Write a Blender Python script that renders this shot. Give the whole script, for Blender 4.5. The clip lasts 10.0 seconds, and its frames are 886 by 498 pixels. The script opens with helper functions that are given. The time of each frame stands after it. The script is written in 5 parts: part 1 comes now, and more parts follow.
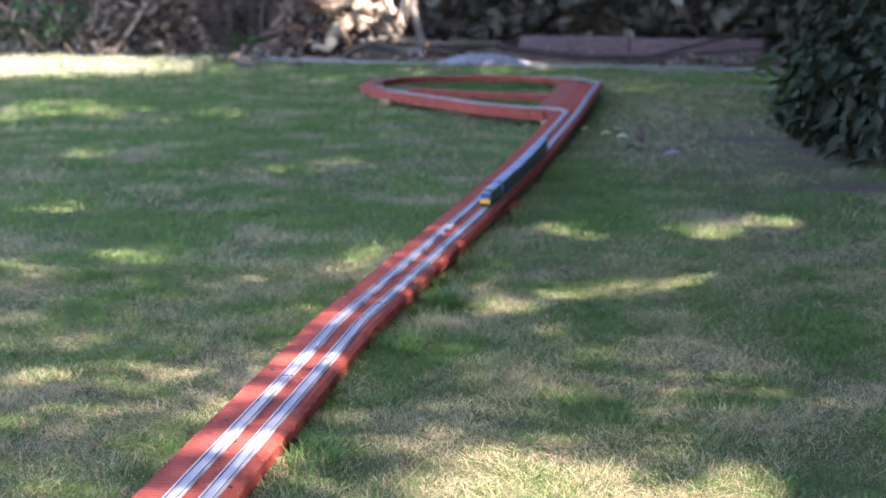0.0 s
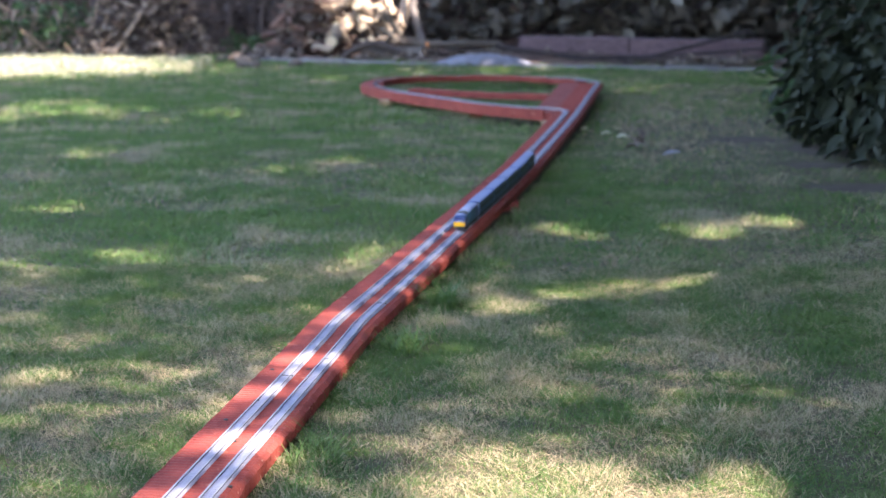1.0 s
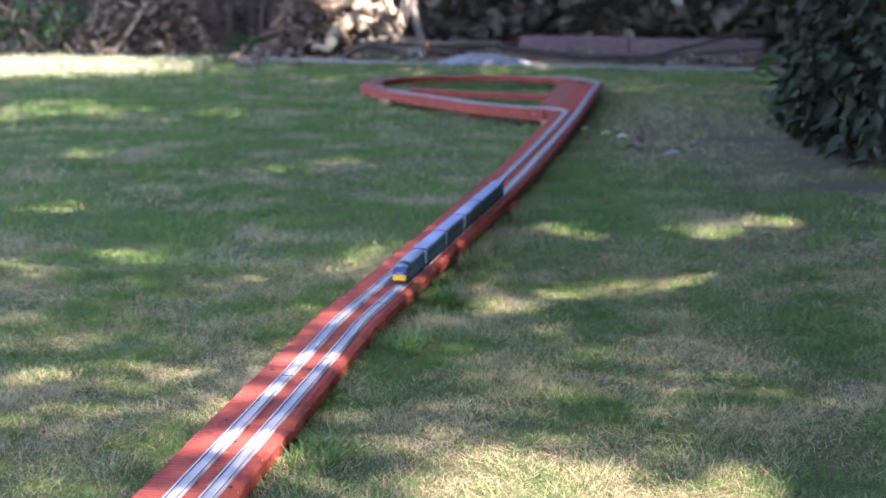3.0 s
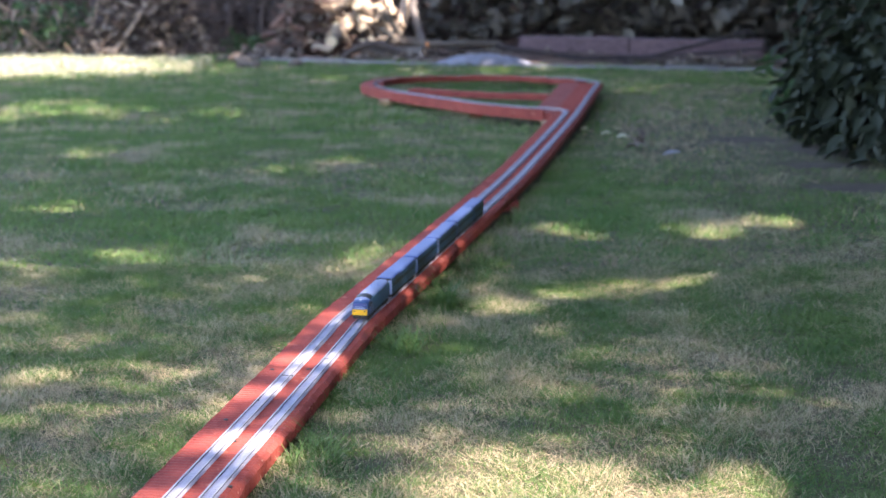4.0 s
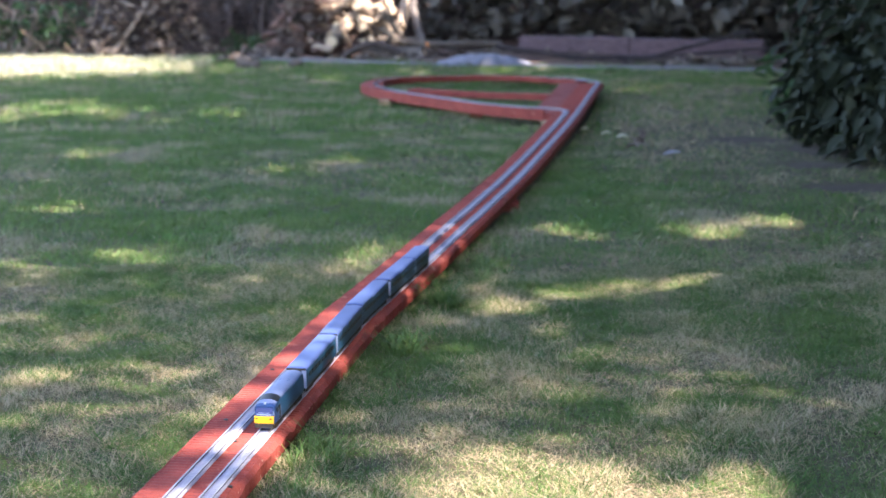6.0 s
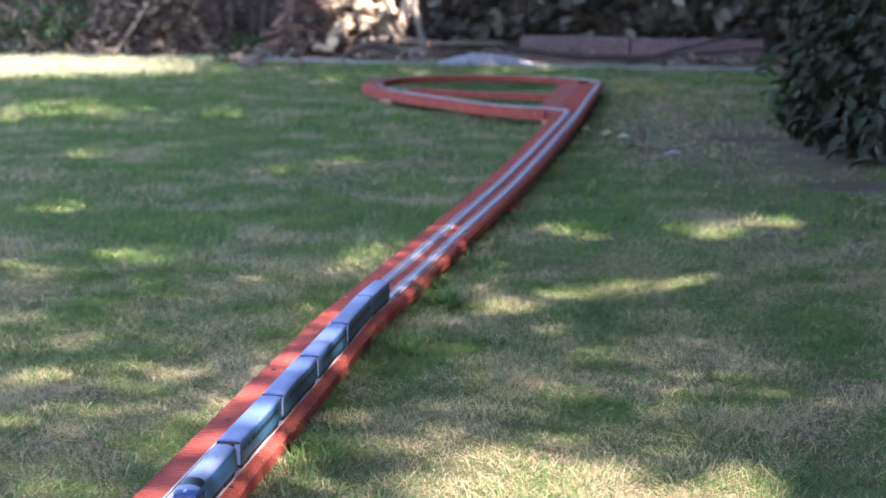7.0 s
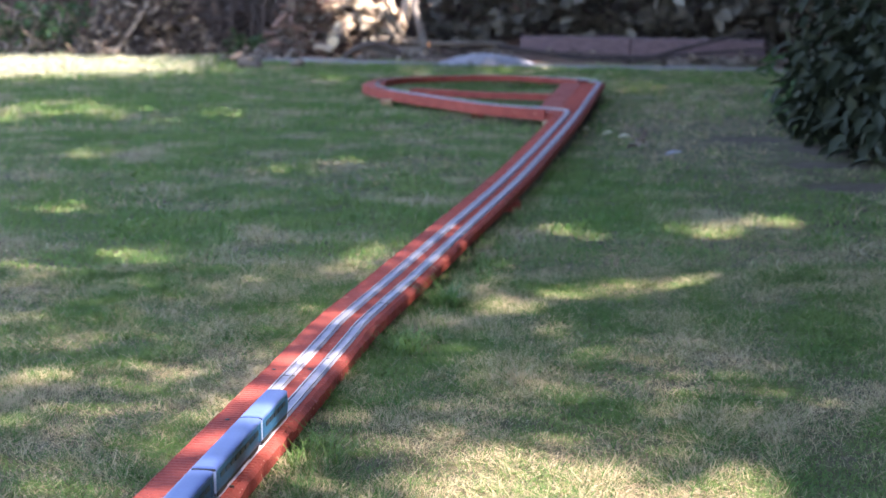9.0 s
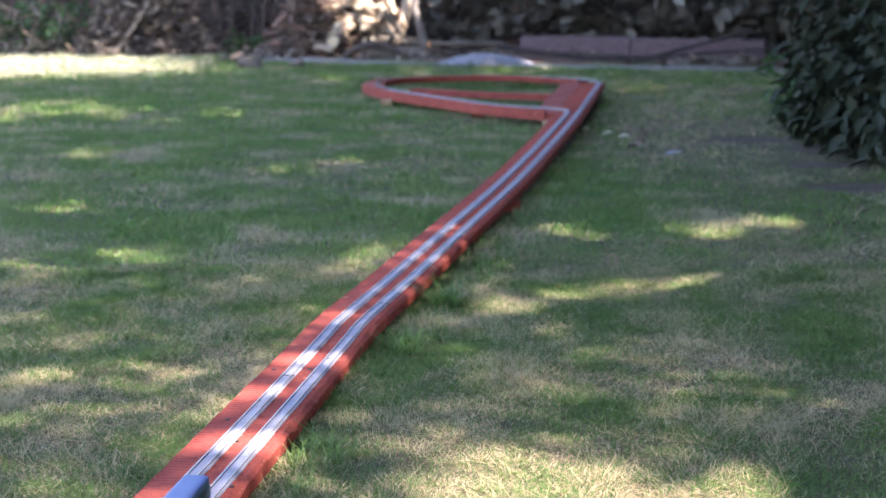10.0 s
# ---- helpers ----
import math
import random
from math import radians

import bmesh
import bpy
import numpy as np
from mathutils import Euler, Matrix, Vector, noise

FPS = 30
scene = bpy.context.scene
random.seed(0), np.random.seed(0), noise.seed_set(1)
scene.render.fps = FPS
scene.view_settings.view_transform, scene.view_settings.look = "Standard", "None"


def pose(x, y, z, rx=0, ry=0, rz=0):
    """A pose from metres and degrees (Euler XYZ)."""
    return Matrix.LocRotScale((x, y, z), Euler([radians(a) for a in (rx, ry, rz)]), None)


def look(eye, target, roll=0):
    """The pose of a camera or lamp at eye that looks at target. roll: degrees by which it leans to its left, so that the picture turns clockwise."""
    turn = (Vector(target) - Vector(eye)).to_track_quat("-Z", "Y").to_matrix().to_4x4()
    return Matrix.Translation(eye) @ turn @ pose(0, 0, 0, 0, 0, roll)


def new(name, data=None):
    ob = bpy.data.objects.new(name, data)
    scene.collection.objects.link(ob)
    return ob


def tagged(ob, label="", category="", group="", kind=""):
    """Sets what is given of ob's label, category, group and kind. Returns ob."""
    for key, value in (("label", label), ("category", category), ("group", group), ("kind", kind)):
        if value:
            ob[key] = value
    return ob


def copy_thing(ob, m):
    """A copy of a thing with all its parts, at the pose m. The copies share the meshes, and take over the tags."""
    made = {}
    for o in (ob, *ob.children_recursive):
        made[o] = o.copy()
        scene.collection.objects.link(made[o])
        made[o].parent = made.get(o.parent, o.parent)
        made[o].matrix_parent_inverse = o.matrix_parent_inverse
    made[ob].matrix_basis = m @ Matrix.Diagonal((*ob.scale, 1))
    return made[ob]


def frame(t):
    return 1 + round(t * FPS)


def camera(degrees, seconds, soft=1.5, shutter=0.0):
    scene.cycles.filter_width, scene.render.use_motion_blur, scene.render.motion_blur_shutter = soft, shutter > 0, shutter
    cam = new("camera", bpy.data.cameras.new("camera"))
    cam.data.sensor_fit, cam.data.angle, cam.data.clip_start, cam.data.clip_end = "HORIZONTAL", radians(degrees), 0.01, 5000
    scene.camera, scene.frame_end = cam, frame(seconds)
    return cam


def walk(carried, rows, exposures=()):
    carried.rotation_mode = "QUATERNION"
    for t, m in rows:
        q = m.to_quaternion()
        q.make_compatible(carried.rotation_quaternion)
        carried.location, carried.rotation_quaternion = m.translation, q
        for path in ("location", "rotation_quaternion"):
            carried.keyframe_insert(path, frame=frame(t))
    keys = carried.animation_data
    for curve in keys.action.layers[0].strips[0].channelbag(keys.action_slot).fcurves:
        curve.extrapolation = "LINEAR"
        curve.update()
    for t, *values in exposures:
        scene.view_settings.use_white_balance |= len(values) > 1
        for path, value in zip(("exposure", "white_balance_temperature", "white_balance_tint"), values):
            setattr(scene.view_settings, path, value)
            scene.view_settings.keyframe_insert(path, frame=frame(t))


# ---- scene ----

# ---------------------------------------------------------------- camera
cam = camera(30.256, 10.0, soft=1.5)
cam.data.dof.use_dof = True
cam.data.dof.focus_distance = 2.7
cam.data.dof.aperture_fstop = 6.3
EYE = (0.0, 0.0, 0.865)
TILT = 79.662
walk(cam, [(0.0, pose(*EYE, TILT, 0, 0)), (5.7, pose(*EYE, TILT, 0, 0)), (6.3, pose(*EYE, TILT, 0, 0.015)),
           (7.0, pose(*EYE, TILT, 0, 0.042)), (7.6, pose(*EYE, TILT, 0, 0.059)), (10.0, pose(*EYE, TILT, 0, 0.059))],
     exposures=[(0.0, 2.67, 6800, 17.5), (10.0, 2.67, 6800, 17.5)])

# ---------------------------------------------------------------- light
SUN_ELEV, SUN_AZ = radians(50), radians(125)      # azimuth clockwise from +y
TO_SUN = Vector((math.sin(SUN_AZ) * math.cos(SUN_ELEV), math.cos(SUN_AZ) * math.cos(SUN_ELEV), math.sin(SUN_ELEV)))
world = bpy.data.worlds.new("world")
scene.world = world
world.use_nodes = True
sky = world.node_tree.nodes.new("ShaderNodeTexSky")
sky.sky_type, sky.sun_disc = "NISHITA", False
sky.sun_elevation, sky.sun_rotation = SUN_ELEV, SUN_AZ
world.node_tree.links.new(sky.outputs[0], world.node_tree.nodes["Background"].inputs[0])
world.node_tree.nodes["Background"].inputs[1].default_value = 0.15
sun_data = bpy.data.lights.new("sun", "SUN")
sun_data.energy, sun_data.angle, sun_data.color = 4.2, radians(0.53), (1.0, 0.93, 0.82)
sun = new("sun", sun_data)
sun.matrix_world = look(TO_SUN * 30, (0, 0, 0))


# ---------------------------------------------------------------- materials
def material(name, base, rough=0.6, metal=0.0, second=None, scale=30.0, detail=4.0, bump=0.0, bump_scale=None,
             island=0.0, random_object=0.0, spots=None, spot_scale=12.0, spot_at=0.62, spot_soft=0.06, spot_mix=0.0, transmit=None, stretch=None, spec=0.5):
    """Two-scale noise between base and second, spots of a third colour, relief, and a shift by island or object."""
    m = bpy.data.materials.new(name)
    m.use_nodes = True
    nt = m.node_tree
    b = nt.nodes["Principled BSDF"]
    add, link = nt.nodes.new, nt.links.new
    b.inputs["Roughness"].default_value, b.inputs["Metallic"].default_value = rough, metal
    b.inputs["Specular IOR Level"].default_value = spec
    co = add("ShaderNodeTexCoord")
    mp = add("ShaderNodeMapping")
    link(co.outputs["Object"], mp.inputs["Vector"])
    if stretch:
        mp.inputs["Scale"].default_value = stretch
    n1 = add("ShaderNodeTexNoise")
    n1.inputs["Scale"].default_value, n1.inputs["Detail"].default_value = scale, detail
    link(mp.outputs[0], n1.inputs["Vector"])
    n2 = add("ShaderNodeTexNoise")
    n2.inputs["Scale"].default_value, n2.inputs["Detail"].default_value = scale * 7.3, 3.0
    link(mp.outputs[0], n2.inputs["Vector"])
    mix = add("ShaderNodeMix")
    mix.data_type = "RGBA"
    mix.inputs["A"].default_value = (*base, 1)
    mix.inputs["B"].default_value = (*(second or [c * 0.72 for c in base]), 1)
    mean = add("ShaderNodeMath")
    mean.operation = "MULTIPLY_ADD"
    link(n2.outputs["Fac"], mean.inputs[0])
    mean.inputs[1].default_value = 0.4
    half = add("ShaderNodeMath")
    half.operation = "MULTIPLY"
    link(n1.outputs["Fac"], half.inputs[0])
    half.inputs[1].default_value = 0.6
    link(half.outputs[0], mean.inputs[2])
    ramp = add("ShaderNodeMapRange")
    ramp.inputs["From Min"].default_value, ramp.inputs["From Max"].default_value = 0.38, 0.62
    link(mean.outputs[0], ramp.inputs["Value"])
    fac = ramp.outputs[0]
    if island or random_object:
        src = add("ShaderNodeNewGeometry").outputs["Random Per Island"] if island else add("ShaderNodeObjectInfo").outputs["Random"]
        blend = add("ShaderNodeMix")
        blend.inputs["Factor"].default_value = island or random_object
        link(fac, blend.inputs["A"])
        link(src, blend.inputs["B"])
        fac = blend.outputs["Result"]
    link(fac, mix.inputs["Factor"])
    colour = mix.outputs["Result"]
    if spots:
        n3 = add("ShaderNodeTexNoise")
        n3.inputs["Scale"].default_value, n3.inputs["Detail"].default_value = spot_scale, 6.0
        link(mp.outputs[0], n3.inputs["Vector"])
        cut = add("ShaderNodeMapRange")
        cut.inputs["From Min"].default_value, cut.inputs["From Max"].default_value = spot_at, spot_at + spot_soft
        value = n3.outputs["Fac"]
        if spot_mix:
            jitter = add("ShaderNodeMath")
            jitter.operation = "MULTIPLY_ADD"
            link(add("ShaderNodeNewGeometry").outputs["Random Per Island"], jitter.inputs[0])
            jitter.inputs[1].default_value = spot_mix
            link(value, jitter.inputs[2])
            value = jitter.outputs[0]
        link(value, cut.inputs["Value"])
        top = add("ShaderNodeMix")
        top.data_type = "RGBA"
        link(cut.outputs[0], top.inputs["Factor"])
        link(colour, top.inputs["A"])
        top.inputs["B"].default_value = (*spots, 1)
        colour = top.outputs["Result"]
    link(colour, b.inputs["Base Color"])
    if bump:
        bp = add("ShaderNodeBump")
        bp.inputs["Strength"].default_value, bp.inputs["Distance"].default_value = bump, 0.003
        n4 = n2
        if bump_scale:
            n4 = add("ShaderNodeTexNoise")
            n4.inputs["Scale"].default_value, n4.inputs["Detail"].default_value = bump_scale, 5.0
            link(mp.outputs[0], n4.inputs["Vector"])
        link(n4.outputs["Fac"], bp.inputs["Height"])
        link(bp.outputs[0], b.inputs["Normal"])
    if transmit:
        tr = add("ShaderNodeBsdfTranslucent")
        link(colour, tr.inputs["Color"])
        ms = add("ShaderNodeMixShader")
        ms.inputs[0].default_value = transmit
        link(b.outputs[0], ms.inputs[1])
        link(tr.outputs[0], ms.inputs[2])
        link(ms.outputs[0], nt.nodes["Material Output"].inputs["Surface"])
    return m


M_SOIL = material("soil", (0.085, 0.066, 0.034), 0.95, second=(0.038, 0.040, 0.018), scale=40, bump=1.0, bump_scale=160,
                  spots=(0.08, 0.06, 0.045), spot_scale=1.2, spot_at=0.6)
M_GRASS = material("grass", (0.036, 0.12, 0.026), 0.55, second=(0.165, 0.225, 0.07), scale=7, detail=8, island=0.55,
                   spots=(0.42, 0.35, 0.23), spot_scale=4.5, spot_at=0.69, spot_soft=0.08, spot_mix=0.32, transmit=0.3, spec=0.3)
M_GRASS_FAR = material("greener_grass", (0.052, 0.158, 0.037), 0.55, second=(0.19, 0.255, 0.085), scale=5, detail=8, island=0.4,
                       spots=(0.36, 0.32, 0.22), spot_scale=2.9, spot_at=0.63, spot_soft=0.13, spot_mix=0.2, transmit=0.3, spec=0.3)
M_TUFT = material("long_grass", (0.055, 0.15, 0.03), 0.5, second=(0.16, 0.25, 0.07), scale=9, island=0.7, transmit=0.35)
M_STRAW = material("dry_grass", (0.53, 0.43, 0.285), 0.8, second=(0.28, 0.215, 0.135), scale=9, island=0.7, transmit=0.2)
M_DECK = material("red_deck_paint", (0.34, 0.072, 0.055), 0.75, spec=0.25, second=(0.21, 0.042, 0.036), scale=16, detail=8, bump=0.8, bump_scale=260,
                  random_object=0.25, spots=(0.42, 0.16, 0.11), spot_scale=26, spot_at=0.66)
M_WORN = material("worn_wood", (0.55, 0.36, 0.26), 0.8, second=(0.36, 0.10, 0.07), scale=40, bump=0.6)
M_POST = material("fence_wood", (0.42, 0.27, 0.15), 0.8, second=(0.25, 0.15, 0.09), scale=14, stretch=(1, 1, 6), bump=0.5)
M_BALLAST = material("grey_track_bed", (0.37, 0.37, 0.46), 0.8, second=(0.29, 0.29, 0.37), scale=14, bump=0.5, bump_scale=900,
                     spots=(0.25, 0.24, 0.24), spot_scale=30, spot_at=0.68)
M_SLEEPER = material("grey_sleepers", (0.36, 0.36, 0.45), 0.75, second=(0.28, 0.28, 0.36), scale=25)
M_RAIL = material("nickel_rail", (0.52, 0.52, 0.55), 0.5, 0.6, second=(0.40, 0.39, 0.40), scale=40)
M_WEB = material("dark_rail_web", (0.11, 0.11, 0.14), 0.7, second=(0.08, 0.075, 0.09), scale=60)
M_BLUE = material("loco_blue", (0.022, 0.065, 0.20), 0.35, second=(0.018, 0.055, 0.17), scale=30)
M_YELLOW = material("warning_yellow", (0.85, 0.42, 0.01), 0.45, second=(0.75, 0.35, 0.01), scale=40)
M_TEAL = material("loco_teal", (0.022, 0.10, 0.23), 0.35, second=(0.019, 0.085, 0.20), scale=30)
M_LROOF = material("loco_roof", (0.19, 0.24, 0.41), 0.5, second=(0.15, 0.19, 0.34), scale=30)
M_SIDE = material("coach_teal_blue", (0.016, 0.075, 0.16), 0.4, second=(0.013, 0.062, 0.135), scale=30)
M_ROOF = material("grey_roof", (0.082, 0.132, 0.335), 0.45, second=(0.066, 0.108, 0.285), scale=25)
M_BLACK = material("matt_black", (0.015, 0.015, 0.017), 0.6, second=(0.03, 0.025, 0.02), scale=80)
M_GLASSY = material("dark_window", (0.008, 0.012, 0.018), 0.4, second=(0.012, 0.015, 0.02), scale=20)
# dark glass; the blue of its reflection is put into the base colour
M_SCREEN = material("windscreen_blue_reflection", (0.03, 0.04, 0.13), 0.25, second=(0.025, 0.035, 0.12), scale=20)
M_WHITE = material("pale_grey_trim", (0.25, 0.30, 0.46), 0.5, second=(0.20, 0.25, 0.39), scale=60)
M_LAMP = material("lamp_glass", (0.75, 0.8, 0.85), 0.2)
M_BARK = material("bark", (0.16, 0.13, 0.11), 0.9, second=(0.08, 0.065, 0.055), scale=18, bump=0.9, random_object=0.5)
M_CUT = material("cut_wood", (0.62, 0.50, 0.36), 0.8, second=(0.48, 0.36, 0.25), scale=22, random_object=0.3)
M_ORANGE = material("fresh_orange_cut", (0.60, 0.22, 0.06), 0.8, second=(0.45, 0.15, 0.05), scale=30)
M_TWIG = material("twigs", (0.12, 0.088, 0.078), 0.9, second=(0.03, 0.022, 0.021), scale=14, island=0.6)
M_PALE = material("pale_sticks", (0.50, 0.40, 0.31), 0.85, second=(0.23, 0.165, 0.13), scale=14, island=0.4, bump=0.6,
                  spots=(0.14, 0.10, 0.085), spot_scale=17, spot_at=0.6)
M_TRUNK = material("grey_stem", (0.20, 0.17, 0.16), 0.9, second=(0.10, 0.09, 0.09), scale=14, bump=0.8)
M_DARKBED = material("dark_track_bed", (0.085, 0.055, 0.075), 0.8, second=(0.05, 0.035, 0.05), scale=20)
M_DEAD = material("dead_leaves", (0.09, 0.066, 0.058), 0.85, second=(0.33, 0.275, 0.235), scale=9, island=0.7, transmit=0.15)
M_STONE = material("kerb_stone", (0.24, 0.23, 0.24), 0.85, second=(0.14, 0.135, 0.14), scale=9, bump=0.6, random_object=0.3)
M_GRAVEL = material("pale_gravel", (0.34, 0.35, 0.42), 0.9, second=(0.22, 0.22, 0.27), scale=30, island=0.6, bump=0.5)
M_RUST = material("rusty_brush", (0.34, 0.21, 0.17), 0.9, second=(0.05, 0.03, 0.028), scale=14, island=0.7)
# sunlight put into the grass colour; also serves the pale fallen leaves
M_PALE_LIT = material("pale_leaf_and_sunlit_grass", (0.60, 0.56, 0.44), 0.8, second=(0.34, 0.34, 0.20), scale=5, island=0.5, transmit=0.2)
M_DARKWOOD = material("dark_branch", (0.045, 0.034, 0.038), 0.9, second=(0.025, 0.018, 0.02), scale=20, bump=0.7)
M_IVY = material("dull_ivy_leaf", (0.06, 0.054, 0.045), 0.5, second=(0.23, 0.205, 0.175), scale=5, island=0.8, transmit=0.15)
M_DIRT = material("dark_lawn_dirt", (0.045, 0.033, 0.024), 0.95, second=(0.085, 0.065, 0.048), scale=14, bump=1.0, bump_scale=120)
M_BED = material("dark_bed_soil", (0.10, 0.056, 0.045), 0.95, second=(0.14, 0.088, 0.07), scale=9, bump=0.8)
M_TIE = material("old_timber", (0.175, 0.115, 0.135), 0.9, second=(0.09, 0.06, 0.07), scale=7, stretch=(1, 8, 8), bump=0.7)
M_LEAF = material("laurel_leaf", (0.015, 0.023, 0.014), 0.6, second=(0.029, 0.038, 0.022), scale=4, island=0.7, transmit=0.12, spec=0.3)
M_LEAF2 = material("hedge_leaf", (0.042, 0.032, 0.03), 0.55, second=(0.125, 0.095, 0.085), scale=3, island=0.7, transmit=0.15)
M_CROWN = material("crown_leaf", (0.04, 0.075, 0.025), 0.5, second=(0.055, 0.09, 0.035), scale=3, island=0.6, transmit=0.12)
M_WEED = material("weed_leaf", (0.028, 0.075, 0.025), 0.55, second=(0.06, 0.12, 0.04), scale=8, island=0.6, transmit=0.25)


# ---------------------------------------------------------------- mesh helpers
def mesh_of(name, bm, mat, smooth=False):
    me = bpy.data.meshes.new(name)
    bm.normal_update()
    bm.to_mesh(me)
    bm.free()
    for m in (mat if isinstance(mat, (list, tuple)) else [mat]):
        me.materials.append(m)
    if smooth:
        for p in me.polygons:
            p.use_smooth = True
    return me


def part(name, bm, mat, parent=None, label="", smooth=False):
    ob = new(name, mesh_of(name, bm, mat, smooth))
    if parent is not None:
        ob.parent = parent
    return tagged(ob, label)


def box(bm, x0, x1, y0, y1, z0, z1, bevel=0.0, mat=0):
    r = bmesh.ops.create_cube(bm, size=1.0, matrix=Matrix.Translation(((x0 + x1) / 2, (y0 + y1) / 2, (z0 + z1) / 2))
                              @ Matrix.Diagonal((x1 - x0, y1 - y0, z1 - z0, 1)))
    faces = {f for v in r["verts"] for f in v.link_faces}
    if bevel:
        edges = {e for v in r["verts"] for e in v.link_edges}
        out = bmesh.ops.bevel(bm, geom=list(edges), offset=bevel, segments=2, affect="EDGES", profile=0.5)
        faces |= set(out["faces"])
    for f in faces:
        if f.is_valid:
            f.material_index = mat
    return bm


def cyl(bm, p0, p1, r0, r1=None, n=10, mat=0):
    p0, p1 = Vector(p0), Vector(p1)
    q = (p1 - p0).to_track_quat("Z", "Y").to_matrix().to_4x4()
    r = bmesh.ops.create_cone(bm, cap_ends=True, segments=n, radius1=r0, radius2=r0 if r1 is None else r1, depth=(p1 - p0).length,
                              matrix=Matrix.Translation((p0 + p1) / 2) @ q)
    for f in {f for v in r["verts"] for f in v.link_faces}:
        f.material_index = mat
    return bm


def loft(bm, rings, caps=True, closed=True, mat=0):
    vs = [[bm.verts.new(p) for p in ring] for ring in rings]
    n = len(vs[0])
    for a, b in zip(vs, vs[1:]):
        for i in range(n if closed else n - 1):
            f = bm.faces.new((a[i], a[(i + 1) % n], b[(i + 1) % n], b[i]))
            f.material_index = mat
    if caps and closed:
        bm.faces.new(vs[0][::-1]).material_index = mat
        bm.faces.new(vs[-1]).material_index = mat
    return vs


def soup(name, verts, faces, mat, kind="stuff"):
    """One mesh of many small polygons with the same number of corners, from arrays."""
    verts, faces = np.asarray(verts, np.float32), np.asarray(faces, np.int32)
    me = bpy.data.meshes.new(name)
    k = faces.shape[1]
    me.vertices.add(len(verts))
    me.vertices.foreach_set("co", verts.ravel())
    me.loops.add(faces.size)
    me.loops.foreach_set("vertex_index", faces.ravel())
    me.polygons.add(len(faces))
    me.polygons.foreach_set("loop_start", np.arange(len(faces), dtype=np.int32) * k)
    me.update(calc_edges=True)
    me.materials.append(mat)
    return tagged(new(name, me), kind=kind)


def spline(points, step=0.02):
    """A dense smooth line through plan points, and the distance along it."""
    p = np.array(points, float)
    p = np.vstack([2 * p[0] - p[1], p, 2 * p[-1] - p[-2]])
    out = []
    for i in range(1, len(p) - 2):
        n = max(2, int(np.linalg.norm(p[i + 1] - p[i]) / step))
        for u in np.arange(n) / n:
            a, b, c, d = p[i - 1], p[i], p[i + 1], p[i + 2]
            out.append(0.5 * (2 * b + (c - a) * u + (2 * a - 5 * b + 4 * c - d) * u * u + (3 * b - a - 3 * c + d) * u ** 3))
    out.append(p[-2])
    out = np.array(out)
    s = np.concatenate([[0], np.cumsum(np.linalg.norm(np.diff(out, axis=0), axis=1))])
    return out, s


class Line:
    def __init__(self, points):
        self.p, self.s = spline(points)
        self.length = self.s[-1]

    def at(self, s, off=0.0):
        x, y = np.interp(s, self.s, self.p[:, 0]), np.interp(s, self.s, self.p[:, 1])
        d = self.way(s)
        return np.array([x + off * d[1], y - off * d[0]])

    def way(self, s):
        e = 0.03
        a = [np.interp(np.clip(v, 0, self.length), self.s, self.p[:, k]) for v in (s - e, s + e) for k in (0, 1)]
        d = np.array([a[2] - a[0], a[3] - a[1]])
        return d / np.linalg.norm(d)

    def s_at_y(self, y):
        return float(np.interp(y, self.p[:, 1], self.s))


# ---------------------------------------------------------------- ground
def ground_z(x, y):
    base = np.interp(y, [-5, 3.0, 4.4, 5.2, 8.0, 14.0, 30.0], [0.064, 0.064, 0.046, 0.034, 0.026, 0.02, 0.0])
    return base + 0.005 * np.sin(1.7 * x + 0.9 * y) * np.sin(2.3 * y - 1.1 * x)


DECK_Z, DECK_W, DECK_T = 0.10, 0.143, 0.03
DECK = Line([(-0.622, 0.4), (-0.515, 1.2), (-0.370, 2.22), (-0.292, 2.75), (-0.228, 3.19), (-0.200, 3.38), (-0.110, 3.83), (0.018, 4.49),
             (0.192, 5.38), (0.318, 6.09), (0.475, 7.02), (0.585, 7.70), (0.735, 8.70), (0.872, 9.62)])
OFF_L, OFF_R = -0.015, 0.036


def build_ground():
    xs = np.concatenate([np.linspace(-60, -5, 12), np.linspace(-4.6, 4.6, 70), np.linspace(5, 60, 12)])
    ys = np.concatenate([np.linspace(-40, -1, 10), np.linspace(-0.5, 16, 120), np.linspace(17, 120, 14)])
    bm = bmesh.new()
    grid = [[bm.verts.new((x, y, float(ground_z(x, y)))) for x in xs] for y in ys]
    for a, b in zip(grid, grid[1:]):
        for i in range(len(xs) - 1):
            bm.faces.new((a[i], a[i + 1], b[i + 1], b[i]))
    tagged(part("ground", bm, M_SOIL, smooth=True), "dry brown lawn soil under patchy mown grass", "ground", kind="structure")


BARE = [(1.56, 5.80, 0.36, 0.13), (1.50, 6.38, 0.24, 0.13), (1.36, 7.30, 0.24, 0.14), (1.62, 6.9, 0.22, 0.3)]
